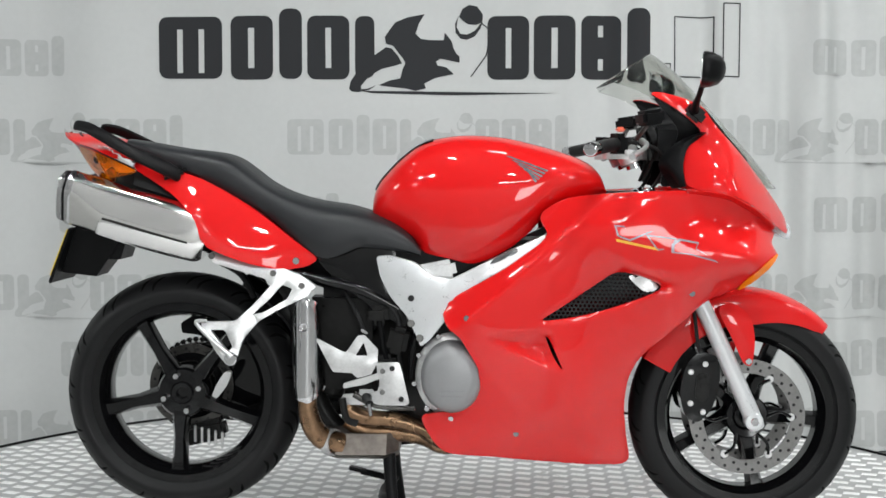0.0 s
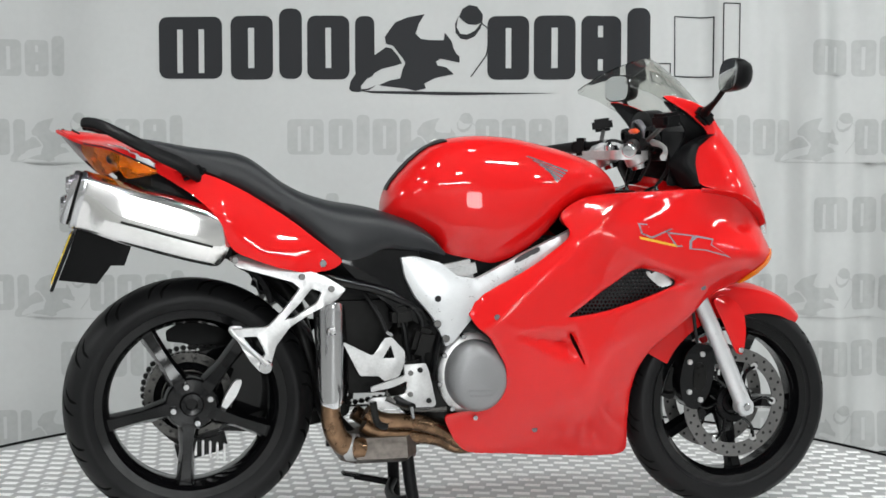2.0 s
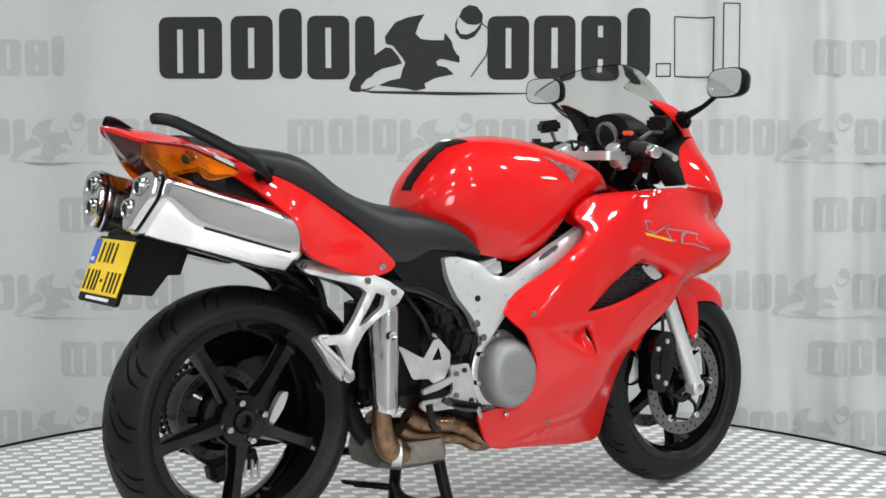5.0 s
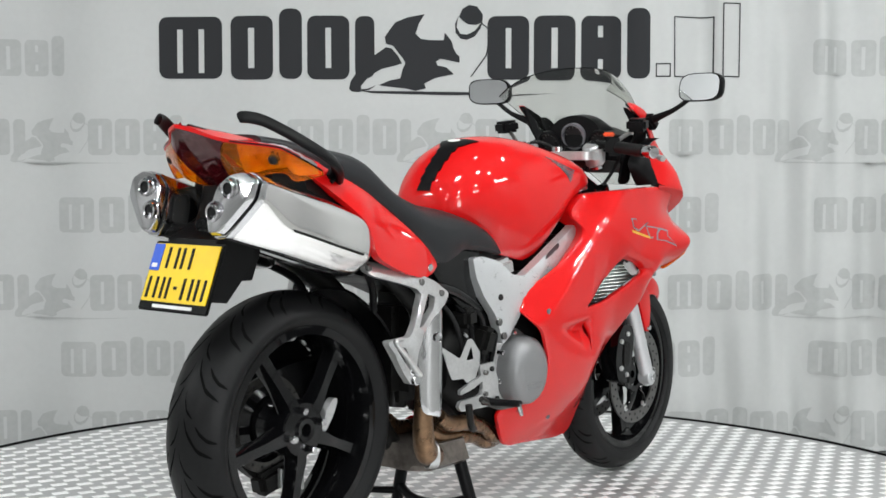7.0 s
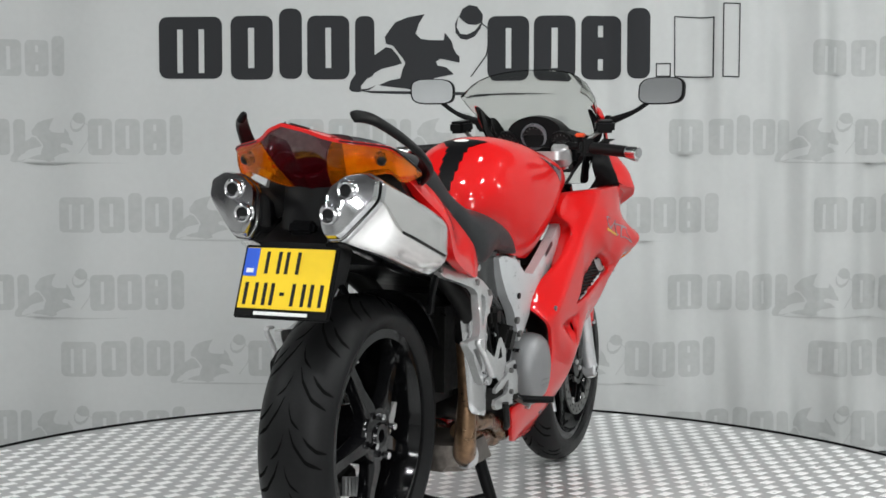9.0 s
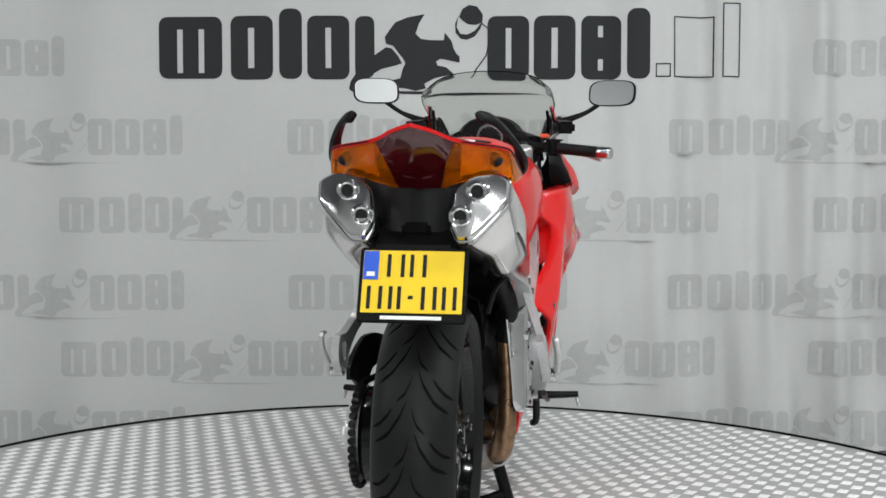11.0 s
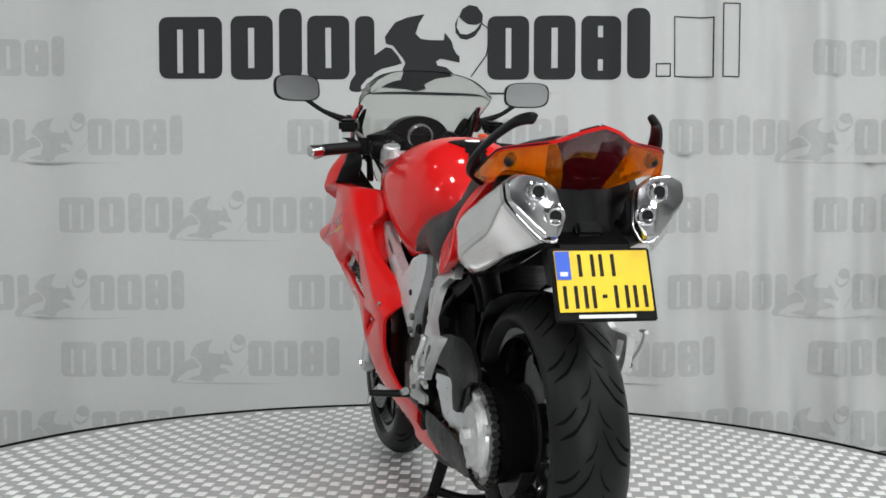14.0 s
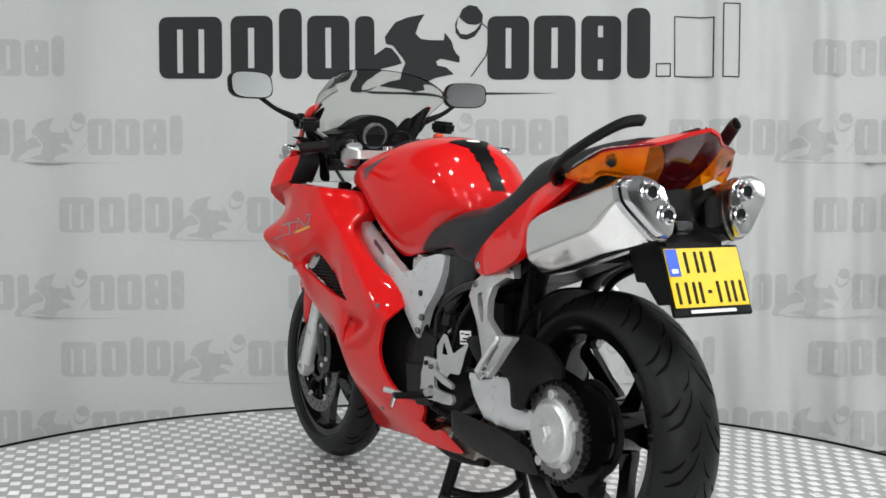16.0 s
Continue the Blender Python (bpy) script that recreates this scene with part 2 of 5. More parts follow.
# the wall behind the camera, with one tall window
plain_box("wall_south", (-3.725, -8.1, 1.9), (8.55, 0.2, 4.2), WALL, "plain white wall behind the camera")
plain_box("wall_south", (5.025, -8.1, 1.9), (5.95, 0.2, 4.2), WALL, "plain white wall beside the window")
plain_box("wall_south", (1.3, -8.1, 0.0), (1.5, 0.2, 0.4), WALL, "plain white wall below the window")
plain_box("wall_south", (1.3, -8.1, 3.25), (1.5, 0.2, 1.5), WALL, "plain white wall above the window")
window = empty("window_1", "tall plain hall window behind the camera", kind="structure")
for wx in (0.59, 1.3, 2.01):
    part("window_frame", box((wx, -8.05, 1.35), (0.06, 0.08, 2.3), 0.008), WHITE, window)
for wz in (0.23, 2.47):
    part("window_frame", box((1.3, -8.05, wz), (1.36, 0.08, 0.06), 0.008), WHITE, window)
plain_box("wall_west", (-8.1, -1.5, 1.9), (0.2, 13, 4.2), WALL, "plain white side wall of the hall")
plain_box("wall_east", (8.1, -1.5, 1.9), (0.2, 13, 4.2), WALL, "plain white side wall of the hall")

RADIUS = 1.655
turntable = tagged(part("turntable", lathe([(0.02, -0.24), (RADIUS - 0.05, -0.24), (RADIUS - 0.05, -0.03), (RADIUS - 0.004, -0.03), (RADIUS, -0.026), (RADIUS, -0.004), (RADIUS - 0.004, 0), (0.02, 0)], n=160, full=False), PLATE_ALU),
                   "round aluminium tread-plate turntable carrying the motorcycle", "turntable")
turntable.data.transform(Matrix.Rotation(radians(90), 4, "X"))
rim = part("rim_strip", lathe([(RADIUS + 0.001, -0.045), (RADIUS + 0.007, -0.045), (RADIUS + 0.007, 0.006), (RADIUS + 0.001, 0.006)], n=160), BLACK, None, "black rubber edge strip")
rim.data.transform(Matrix.Rotation(radians(90), 4, "X"))
rim.parent = turntable


def tread_pattern():
    verts, faces = [], []
    h = 0.0016
    base = [(-0.0168, 0.0230), (0.0, 0.0160), (0.0280, 0.0065), (0.0168, -0.0230), (0.0, -0.0160), (-0.0280, -0.0065)]
    for i in range(-60, 61):
        for j in range(-60, 61):
            u, v = i * 0.0569 + j * 0.0533, i * 0.0200 - j * 0.0487
            if math.hypot(u, v) > RADIUS - 0.035:
                continue
            k = len(verts)
            for q, z in ((0.95, 0.0003), (0.74, h)):
                verts += [(u + q * x, v + q * y, z) for x, y in base]
            faces += [(k + m, k + (m + 1) % 6, k + 6 + (m + 1) % 6, k + 6 + m) for m in range(6)] + [tuple(range(k + 6, k + 12))]
    me = bpy.data.meshes.new("tread_pattern")
    me.from_pydata(verts, [], faces)
    me.materials.append(TREAD_ALU)
    ob = new("tread_pattern", me)
    ob.parent = turntable
    return tagged(ob, "bright raised tread bars", kind="stuff")


tread_pattern()

BACK = 2.25


def cloth_y(x, z):
    """The hanging cloth: flat in the middle, softly folded, more so to one side."""
    right = 0.5 + 0.5 * math.tanh((x - 0.9) * 2.2)
    y = BACK + 0.014 * math.sin(5.1 * x + 0.6 * z) + 0.008 * math.sin(11 * x + 1.3 - 0.5 * z)
    y += right * (0.034 * math.sin(17 * x + 2.0 * z + 0.8 * math.sin(3 * z)) + 0.020 * math.sin(31 * x - 1.6 * z + 1) + 0.006 * math.sin(57 * x + 4.1 * z))
    left = 0.5 - 0.5 * math.tanh((x + 1.2) * 2.0)
    y += left * 0.022 * math.sin(13 * x - 0.8 * z)
    if abs(x) > 2.1:
        y -= 0.55 * (abs(x) - 2.1) ** 2
    return y


backdrop = empty("backdrop", "pale grey printed cloth hung in soft folds behind the turntable", kind="structure")
cols = np.linspace(-4.2, 4.2, 700)
cloth_bm = loft([[(x, cloth_y(x, z), z) for x in cols] for z in np.linspace(-0.29, 3.3, 40)], closed=False)
part("cloth", cloth_bm, CLOTH, backdrop)

# prints: a place (u, v) on the cloth in fine steps


def spot(u, v):
    return (0.0073 + (u - 784) * 0.0024542 + (v - 441) * 0.0000178, 0.5709 - (v - 441) * 0.0024588 + (u - 784) * 0.0000178)


def bar(x0, y0, x1, y1, slots=(), o=(0, 0), s=1.0, r=15):
    def p(x, y):
        return spot(o[0] + x * s, o[1] + y * s)
    r = min(r, (x1 - x0) / 2.6)
    shape = []
    for cx, cy, a0 in ((x1 - r, y0 + r, -90), (x1 - r, y1 - r, 0), (x0 + r, y1 - r, 90), (x0 + r, y0 + r, 180)):
        shape += [p(cx + r * math.cos(radians(a0 + 18 * k)), cy + r * math.sin(radians(a0 + 18 * k))) for k in range(6)]
    hs = [[p(a, b), p(c, b), p(c, d), p(a, d)] for a, b, c, d in slots]
    return shape, hs


def print_on(name, shapes, mat, lift=0.0022, label=""):
    for shape, hs in shapes:
        part(name, panel(shape, lambda x, z: -(cloth_y(x, z) - lift), 0.0004, -1, hs, 0.015, 0.0, 0.0, ease=False), mat, backdrop, label)


def mark(o, s):
    """Plain bars where the mark's letters stand."""
    return [bar(284, 30, 396, 138, [(316, 52, 326, 128), (354, 52, 364, 128)], o, s), bar(411, 29, 486, 140, [(442, 50, 453, 120)], o, s), bar(497, 17, 537, 139, (), o, s),
            bar(546, 29, 620, 140, [(578, 50, 588, 120)], o, s), bar(630, 30, 664, 138, (), o, s), bar(862, 29, 935, 140, [(894, 50, 904, 120)], o, s),
            bar(943, 29, 1016, 140, [(974, 50, 985, 120)], o, s), bar(1026, 29, 1096, 140, [(1056, 46, 1065, 66), (1056, 104, 1065, 124)], o, s), bar(1106, 17, 1146, 139, (), o, s)]


def emblem(o, s):
    def p(*xy):
        return [spot(o[0] + x * s, o[1] + y * s) for x, y in xy]
    body = p((682, 66), (700, 41), (722, 32), (752, 26), (742, 42), (736, 60), (745, 69), (760, 71), (785, 71), (787, 57), (800, 74), (802, 84), (808, 95), (813, 98), (813, 110), (780, 103), (772, 108), (774, 115), (790, 118), (803, 130), (770, 137), (751, 147), (754, 155), (735, 160), (720, 156), (690, 153), (671, 150), (690, 142), (709, 138), (713, 122), (718, 112), (714, 104), (697, 82), (684, 78))
    arc = p((619, 156), (622, 143), (632, 128), (650, 106), (662, 99), (684, 84), (694, 86), (706, 100), (712, 112), (700, 116), (676, 122), (655, 134), (641, 150), (640, 157), (652, 156), (668, 150), (655, 158), (635, 162), (624, 161))
    cap = p((812, 30), (818, 16), (830, 9), (844, 12), (854, 26), (853, 40), (842, 44), (828, 43), (818, 36))
    rim_line = p((812, 27), (805, 42), (806, 58), (815, 68), (826, 70), (840, 64), (850, 50), (854, 38), (850, 42), (840, 54), (826, 61), (814, 59), (808, 48), (809, 38))
    line = p((852, 40), (864, 50), (866, 70), (861, 98), (834, 135), (832, 134), (859, 97), (864, 70), (862, 51), (851, 42))
    return [(body, []), (arc, []), (cap, []), (rim_line, []), (line, []), (p((640, 160), (800, 161), (988, 164), (800, 167), (660, 164)), [])]


def outline_bar(x0, y0, x1, y1):
    return bar(x0, y0, x1, y1, [(x0 + 2.2, y0 + 2.2, x1 - 2.2, y1 - 2.2)], r=1)


print_on("printed_bar", mark((0, 0), 1.0), DARK_PRINT, 0.0025, "dark grey printed bar")
print_on("printed_emblem", emblem((0, 0), 1.0), DARK_PRINT, 0.0025, "dark grey printed emblem shape")
print_on("printed_outline", [outline_bar(1156, 112, 1182, 136), outline_bar(1188, 30, 1260, 136), outline_bar(1273, 7, 1305, 136)], DARK_PRINT, 0.0025, "thin outlined printed bar")
for row, v in enumerate((54, 192, 329, 466, 584, 709)):
    for u in ((-375, 1430) if row == 0 else (-170, 510, 1180) if row % 2 else (106, 776, 1436)):
        print_on("pale_printed_bar", mark((u - 284 * 0.573, v), 0.573), PALE_PRINT)
        print_on("pale_printed_emblem", emblem((u - 284 * 0.573, v), 0.573), PALE_PRINT)


# ---- the motorcycle ----
bike = empty("motorcycle", "red sports-touring motorcycle on its centre stand on the turntable", "motorcycle")
BOTH = (-1, 1)          # right side, left side

# fuel tank
t_top = curve((-0.171, 0.858), (-0.16, 0.884), (-0.131, 0.921), (-0.095, 0.957), (-0.051, 0.989), (0, 1.008), (0.074, 1.016), (0.147, 1.012), (0.235, 0.995), (0.323, 0.970), (0.382, 0.944), (0.409, 0.915), (0.418, 0.885))
t_low = curve((-0.171, 0.800), (-0.137, 0.780), (-0.087, 0.762), (-0.058, 0.75), (-0.045, 0.722), (0.033, 0.702), (0.082, 0.692), (0.118, 0.701), (0.174, 0.730), (0.229, 0.774), (0.264, 0.812), (0.313, 0.842), (0.418, 0.868))
t_wide = curve((-0.171, 0.055), (-0.16, 0.085), (-0.131, 0.115), (-0.09, 0.138), (-0.03, 0.158), (0.06, 0.176), (0.18, 0.184), (0.28, 0.176), (0.36, 0.155), (0.418, 0.12))


def tank_ring(x):
    top, low, w = t_top(x), t_low(x), t_wide(x)
    mid = low + (top - low) * 0.42
    half = []
    for k in range(13):
        a = math.pi / 2 * k / 12
        half.append((w * math.sin(a) ** 0.82, mid + (top - mid) * max(math.cos(a), 0) ** 0.82))
    for k in range(1, 7):
        u = k / 6
        half.append((w * (1 - 0.26 * u * u), mid + (low - mid) * u))
    return [(x, y, z) for y, z in half] + [(x, -y, z) for y, z in half[::-1]][:-1]


part("fuel_tank", loft([tank_ring(x) for x in np.concatenate([np.linspace(-0.171, -0.13, 7), np.linspace(-0.12, 0.37, 36), np.linspace(0.38, 0.418, 6)])]), RED, bike, "glossy red fuel tank")

# seat
s_top = curve((-0.80, 1.000), (-0.749, 0.993), (-0.661, 0.978), (-0.56, 0.966), (-0.525, 0.955), (-0.49, 0.932), (-0.44, 0.894), (-0.381, 0.865), (-0.307, 0.845), (-0.234, 0.834), (-0.182, 0.820), (-0.116, 0.797), (-0.071, 0.765), (-0.045, 0.728))
s_low = curve((-0.80, 0.968), (-0.746, 0.955), (-0.675, 0.927), (-0.618, 0.906), (-0.534, 0.865), (-0.435, 0.809), (-0.364, 0.752), (-0.315, 0.712), (-0.279, 0.704), (-0.236, 0.716), (-0.194, 0.732), (-0.123, 0.726), (-0.045, 0.712))
s_wide = curve((-0.80, 0.07), (-0.749, 0.105), (-0.66, 0.125), (-0.53, 0.135), (-0.44, 0.142), (-0.36, 0.158), (-0.27, 0.168), (-0.18, 0.165), (-0.1, 0.162), (-0.045, 0.155))


def seat_ring(x):
    top, low, w = s_top(x), s_low(x), s_wide(x)
    half = []
    for k in range(11):
        a = math.pi / 2 * k / 10
        half.append((w * math.sin(a) ** 0.62, low + (top - low) * (0.35 + 0.65 * max(math.cos(a), 0) ** 0.6)))
    half += [(w * 0.99, low + (top - low) * 0.12), (w * 0.93, low)]
    return [(x, y, z) for y, z in half] + [(x, -y, z) for y, z in half[::-1]][:-1]


part("seat", loft([seat_ring(x) for x in np.linspace(-0.80, -0.045, 70)]), VINYL, bike, "black vinyl two-level seat")

# tail side panels
TAIL = [(-0.772, 0.930), (-0.735, 0.955), (-0.671, 0.925), (-0.60, 0.902), (-0.53, 0.867), (-0.432, 0.805), (-0.361, 0.749), (-0.298, 0.703), (-0.326, 0.683), (-0.389, 0.674), (-0.474, 0.692), (-0.565, 0.726), (-0.585, 0.75), (-0.601, 0.803), (-0.657, 0.859), (-0.713, 0.895)]
tail_f = field((-0.77, 0.94, 0.148), (-0.7, 0.93, 0.15), (-0.6, 0.90, 0.142), (-0.6, 0.83, 0.195), (-0.58, 0.74, 0.207), (-0.66, 0.87, 0.172), (-0.5, 0.85, 0.148), (-0.45, 0.72, 0.19), (-0.43, 0.80, 0.158), (-0.33, 0.69, 0.165), (-0.3, 0.71, 0.155), (-0.36, 0.745, 0.168))
for s in BOTH:
    part("tail_panel", panel(TAIL, tail_f, 0.006, s, flange=0.02), RED, bike)
part("tail_underside", loft([[(x, y * w, z + dz) for y, dz in ((-1, 0), (-0.9, 0.045), (0.9, 0.045), (1, 0), (0.75, -0.075), (-0.75, -0.075))] for x, z, w in ((-0.835, 0.878, 0.06), (-0.815, 0.882, 0.125), (-0.76, 0.884, 0.165), (-0.66, 0.850, 0.150), (-0.35, 0.72, 0.13), (-0.24, 0.68, 0.13))]), BLACK, bike, "black plastic tail underside")
part("tail_mudguard", loft([[(x + q, y * w, z) for y, q in ((-1, 0.012), (-0.75, 0), (0.75, 0), (1, 0.012), (1, 0.10), (-1, 0.10))] for x, w, z in ((-0.850, 0.070, 0.890), (-0.865, 0.066, 0.840), (-0.885, 0.066, 0.790), (-0.905, 0.066, 0.735), (-0.920, 0.062, 0.690))]), BLACK, bike, "black plastic rear mudguard between the silencers")
part("plate_lamp", box((-0.888, 0, 0.806), (0.028, 0.058, 0.030), 0.007, (0, 20, 0)), GLOSS_BLACK, bike, "small black plate lamp housing")

# tail cover and lamps
LAMP_TOP = spline([(-0.977, 0.0, 1.015), (-0.958, 0.040, 1.004), (-0.918, 0.085, 0.986), (-0.862, 0.166, 0.974), (-0.832, 0.186, 0.962), (-0.744, 0.198, 0.922)], 8)
LAMP_LOW = spline([(-0.842, 0.0, 0.878), (-0.838, 0.040, 0.884), (-0.868, 0.078, 0.898), (-0.832, 0.160, 0.918), (-0.812, 0.186, 0.900), (-0.744, 0.199, 0.914)], 8)


def lamp_point(u, v, deep=0.0):
    """A place on the lamp cluster: u from the middle (0) to one tip (1 or -1), v from its top edge (0) to its lower edge (1), deep inwards."""
    i = min(abs(u), 1.0) * (len(LAMP_TOP) - 1)
    k = min(int(i), len(LAMP_TOP) - 2)
    a, b = LAMP_TOP[k].lerp(LAMP_TOP[k + 1], i - k), LAMP_LOW[k].lerp(LAMP_LOW[k + 1], i - k)
    p = a.lerp(b, v)
    bulge = 0.010 * math.sin(math.pi * v) * (1 - 0.6 * abs(u)) - deep
    p = p + Vector((-0.82, 0.55 * min(1.0, abs(u) * 1.6), -0.25)) * bulge
    return Vector((p.x, p.y if u >= 0 else -p.y, p.z))


def lens(u0, u1, v0, v1, deep=0.0, lean=0.0, n=14, t=0.004):
    """A lens or reflector on the cluster; lean: how far its first end moves to the middle at its lower edge."""
    rings = []
    for j in range(9):
        v = v0 + (v1 - v0) * j / 8
        rings.append([lamp_point(u0 - lean * v + (u1 - u0 + lean * v) * k / n, v, deep) for k in range(n + 1)])
    return shell(rings, t)


rings = []
for j in range(13):
    v = j / 12
    rings.append([lamp_point((0.395 - 0.19 * v) * k / 15, v, 0.0005) for k in range(-15, 16)])
part("tail_lamp", shell(rings, 0.004), RED_LENS, bike, "dark red tail lamp lens").visible_shadow = False
part("lamp_reflector", lens(-0.20, 0.20, 0.05, 0.95, 0.034, n=24), DARK, bike)


def bulb(name, c, r, long, mat, label=""):
    return part(name, loft([[(c[0] + long * u, c[1] + r * math.sqrt(max(0.02, 1 - u * u)) * math.cos(a), c[2] + r * math.sqrt(max(0.02, 1 - u * u)) * math.sin(a)) for a in (math.tau * k / 14 for k in range(14))] for u in (-1, -0.8, -0.4, 0, 0.4, 0.8, 1)]), mat, bike, label)


for u, v in ((-0.2, 0.35), (0.2, 0.35), (-0.09, 0.62), (0.09, 0.62)):
    bulb("lamp_bulb", lamp_point(u, v, 0.026), 0.015, 0.013, CHROME)
    part("bulb_cup", lathe([(0.010, 0.012), (0.022, -0.002), (0.024, -0.002), (0.013, 0.014)], n=20), RED_LENS, bike, place=Matrix.Translation(lamp_point(u, v, 0.024)) @ pose(0, 0, 0, 0, 0, -90))
part("lamp_rib", shell([[lamp_point(u, v, 0.004) for u in (-0.012, 0.0, 0.012)] for v in np.linspace(0.02, 0.98, 12)], 0.012), RED_LENS, bike)
for s in BOTH:
    part("rear_indicator", lens(0.403 * s, 0.995 * s, 0.0, 0.98, 0.0, 0.19 * s, 22), AMBER, bike, "amber wrap-round indicator lens").visible_shadow = False
    # faceted bright reflector behind the lens
    rings = []
    for j in range(9):
        v = 0.08 + 0.80 * j / 8
        rings.append([lamp_point(s * (0.43 + 0.50 * k / 16), v, 0.020 + 0.007 * ((k + j) % 2) + 0.010 * math.sin(math.pi * k / 16)) for k in range(17)])
    part("indicator_reflector", shell(rings, 0.003), SILVER, bike, smooth=5)
    part("bulb_socket", box(lamp_point(0.58 * s, 0.50, 0.018), (0.020, 0.022, 0.030), 0.006, (0, -20, s * 35)), DARK, bike)
    bulb("indicator_bulb", lamp_point(0.58 * s, 0.50, 0.007), 0.012, 0.011, DARK, "small dark bulb")
    part("lens_edge", tube([lamp_point(s * q, 0.02, -0.001) for q in np.linspace(0.42, 0.985, 10)], 0.0022, 6, 2), BLACK, bike)
rings = []
for k in range(11):
    w = k / 10
    ring = []
    for j in range(-16, 17):
        q = j / 16
        e = lamp_point(0.84 * q, 0.0, -0.002) + Vector((0, 0, 0.002))
        f = Vector((-0.69, 0.135 * q, 0.968 - 0.028 * q * q))
        p = e.lerp(f, w)
        ring.append((p.x, p.y, p.z + 0.010 * math.sin(math.pi * w) * (1 - q * q)))
    rings.append(ring)
part("tail_cover", shell(rings, 0.007), RED, bike, "red tail cover")


RAIL = [(-0.650, 0.150, 0.908), (-0.692, 0.186, 0.934), (-0.742, 0.196, 0.957), (-0.795, 0.186, 0.984), (-0.843, 0.168, 1.009), (-0.880, 0.150, 1.026), (-0.908, 0.132, 1.031), (-0.915, 0.122, 1.027)]


def grab_rail(s):
    line = spline(RAIL, 5)
    n = len(line) - 1
    rings = []
    for i, p in enumerate(line):
        d = (line[min(i + 1, n)] - line[max(i - 1, 0)]).normalized()
        wide = Vector((0, 0.62, -0.78))
        wide = (wide - d * wide.dot(d)).normalized()
        thin = d.cross(wide)
        a = float(np.interp(i / n, (0, 0.12, 0.35, 0.7, 0.9, 0.97, 1), (0.018, 0.021, 0.0165, 0.0145, 0.013, 0.011, 0.004)))
        b = float(np.interp(i / n, (0, 0.12, 0.35, 0.9, 0.97, 1), (0.010, 0.010, 0.0075, 0.0070, 0.006, 0.003)))
        rings.append([(q.x, s * q.y, q.z) for q in (p + wide * a * math.copysign(abs(math.cos(t)) ** 0.7, math.cos(t)) + thin * b * math.copysign(abs(math.sin(t)) ** 0.7, math.sin(t)) for t in (math.tau * k / 16 for k in range(16)))])
    return loft(rings)


for s in BOTH:
    part("grab_rail", grab_rail(s), BLACK, bike, "black flat-section grab rail")
    part("rail_foot", box((-0.665, s * 0.145, 0.912), (0.070, 0.036, 0.026), 0.010, (s * -20, -20, s * -12)), BLACK, bike)

# exhaust silencers
CAN = [(0.076, 0.046), (0.045, 0.062), (0.0, 0.056), (-0.036, 0.030), (-0.046, -0.040), (-0.030, -0.068), (0.004, -0.066), (0.075, 0.008)]
CAN_BODY = [(0.080, 0.046), (0.045, 0.062), (0.0, 0.056), (-0.036, 0.030), (-0.046, -0.040), (-0.030, -0.066), (0.036, -0.070), (0.080, -0.028)]


def can_ring(s, x, k, dy=0, dz=0):
    u = (x + 0.935) / 0.36
    b = min(1.0, max(0.0, (x + 0.925) / 0.11))
    b = b * b * (3 - 2 * b)
    shape = [(c[0] + (d[0] - c[0]) * b, c[1] + (d[1] - c[1]) * b) for c, d in zip(CAN, CAN_BODY)]
    cy, cz = 0.118 + 0.008 * u + dy, 0.857 - 0.103 * u + dz
    return [(x + 0.29 * q.y, s * (cy + q.x * k * 0.93), cz + q.y * k) for q in (Vector(c) for c in rounded(shape, 6, 0.24))]


for s in BOTH:
    part("silencer", loft([can_ring(s, x, k) for x, k in ((-0.929, 0.96), (-0.928, 1.02), (-0.923, 1.05), (-0.905, 1.055), (-0.89, 1.057), (-0.875, 1.058), (-0.86, 1.059), (-0.845, 1.06), (-0.83, 1.062), (-0.812, 1.065), (-0.72, 1.07), (-0.66, 1.05), (-0.60, 1.0), (-0.585, 0.93), (-0.575, 0.8))]), STEEL, bike, "polished steel twin-outlet silencer")
    part("silencer_band", loft([can_ring(s, x, k) for x, k in ((-0.939, 0.95), (-0.937, 0.97), (-0.932, 0.97), (-0.930, 0.95))]), BLACK, bike, "black gap ring")
    part("silencer_rim", loft([can_ring(s, x, k) for x, k in ((-0.929, 1.045), (-0.927, 1.065), (-0.916, 1.068), (-0.912, 1.05))]), CHROME, bike, "bright folded rim")
    if s < 0:
        part("silencer_seam", tube([(-0.83, s * 0.1985, 0.800), (-0.78, s * 0.2015, 0.786), (-0.70, s * 0.2025, 0.763), (-0.62, s * 0.1985, 0.742)], 0.003, 8, 3), DARK, bike, "dark seam along the lower edge")
    part("silencer_cap", loft([can_ring(s, x, k) for x, k in ((-0.950, 0.86), (-0.949, 0.94), (-0.944, 0.985), (-0.936, 1.0))]), CHROME, bike, "chrome silencer end cap")
    for y, z in ((0.128, 0.886), (0.097, 0.838)):
        c = (-0.949 + (z - 0.862) * 0.29, s * y, z)
        o = part("outlet", lathe([(0.0125, 0.004), (0.0225, 0.004), (0.0235, -0.001), (0.0200, -0.003), (0.0190, -0.010), (0.0160, -0.012), (0.0125, -0.010)], n=28), CHROME, bike, place=Matrix.Translation(c) @ pose(0, 0, 0, 0, 0, -90))
        part("outlet_bore", lathe([(0.002, -0.004), (0.0126, -0.004), (0.0126, 0.004), (0.002, 0.004)], n=20, full=False), INK, bike, place=Matrix.Translation(c) @ pose(0, 0, 0, 0, 0, -90))

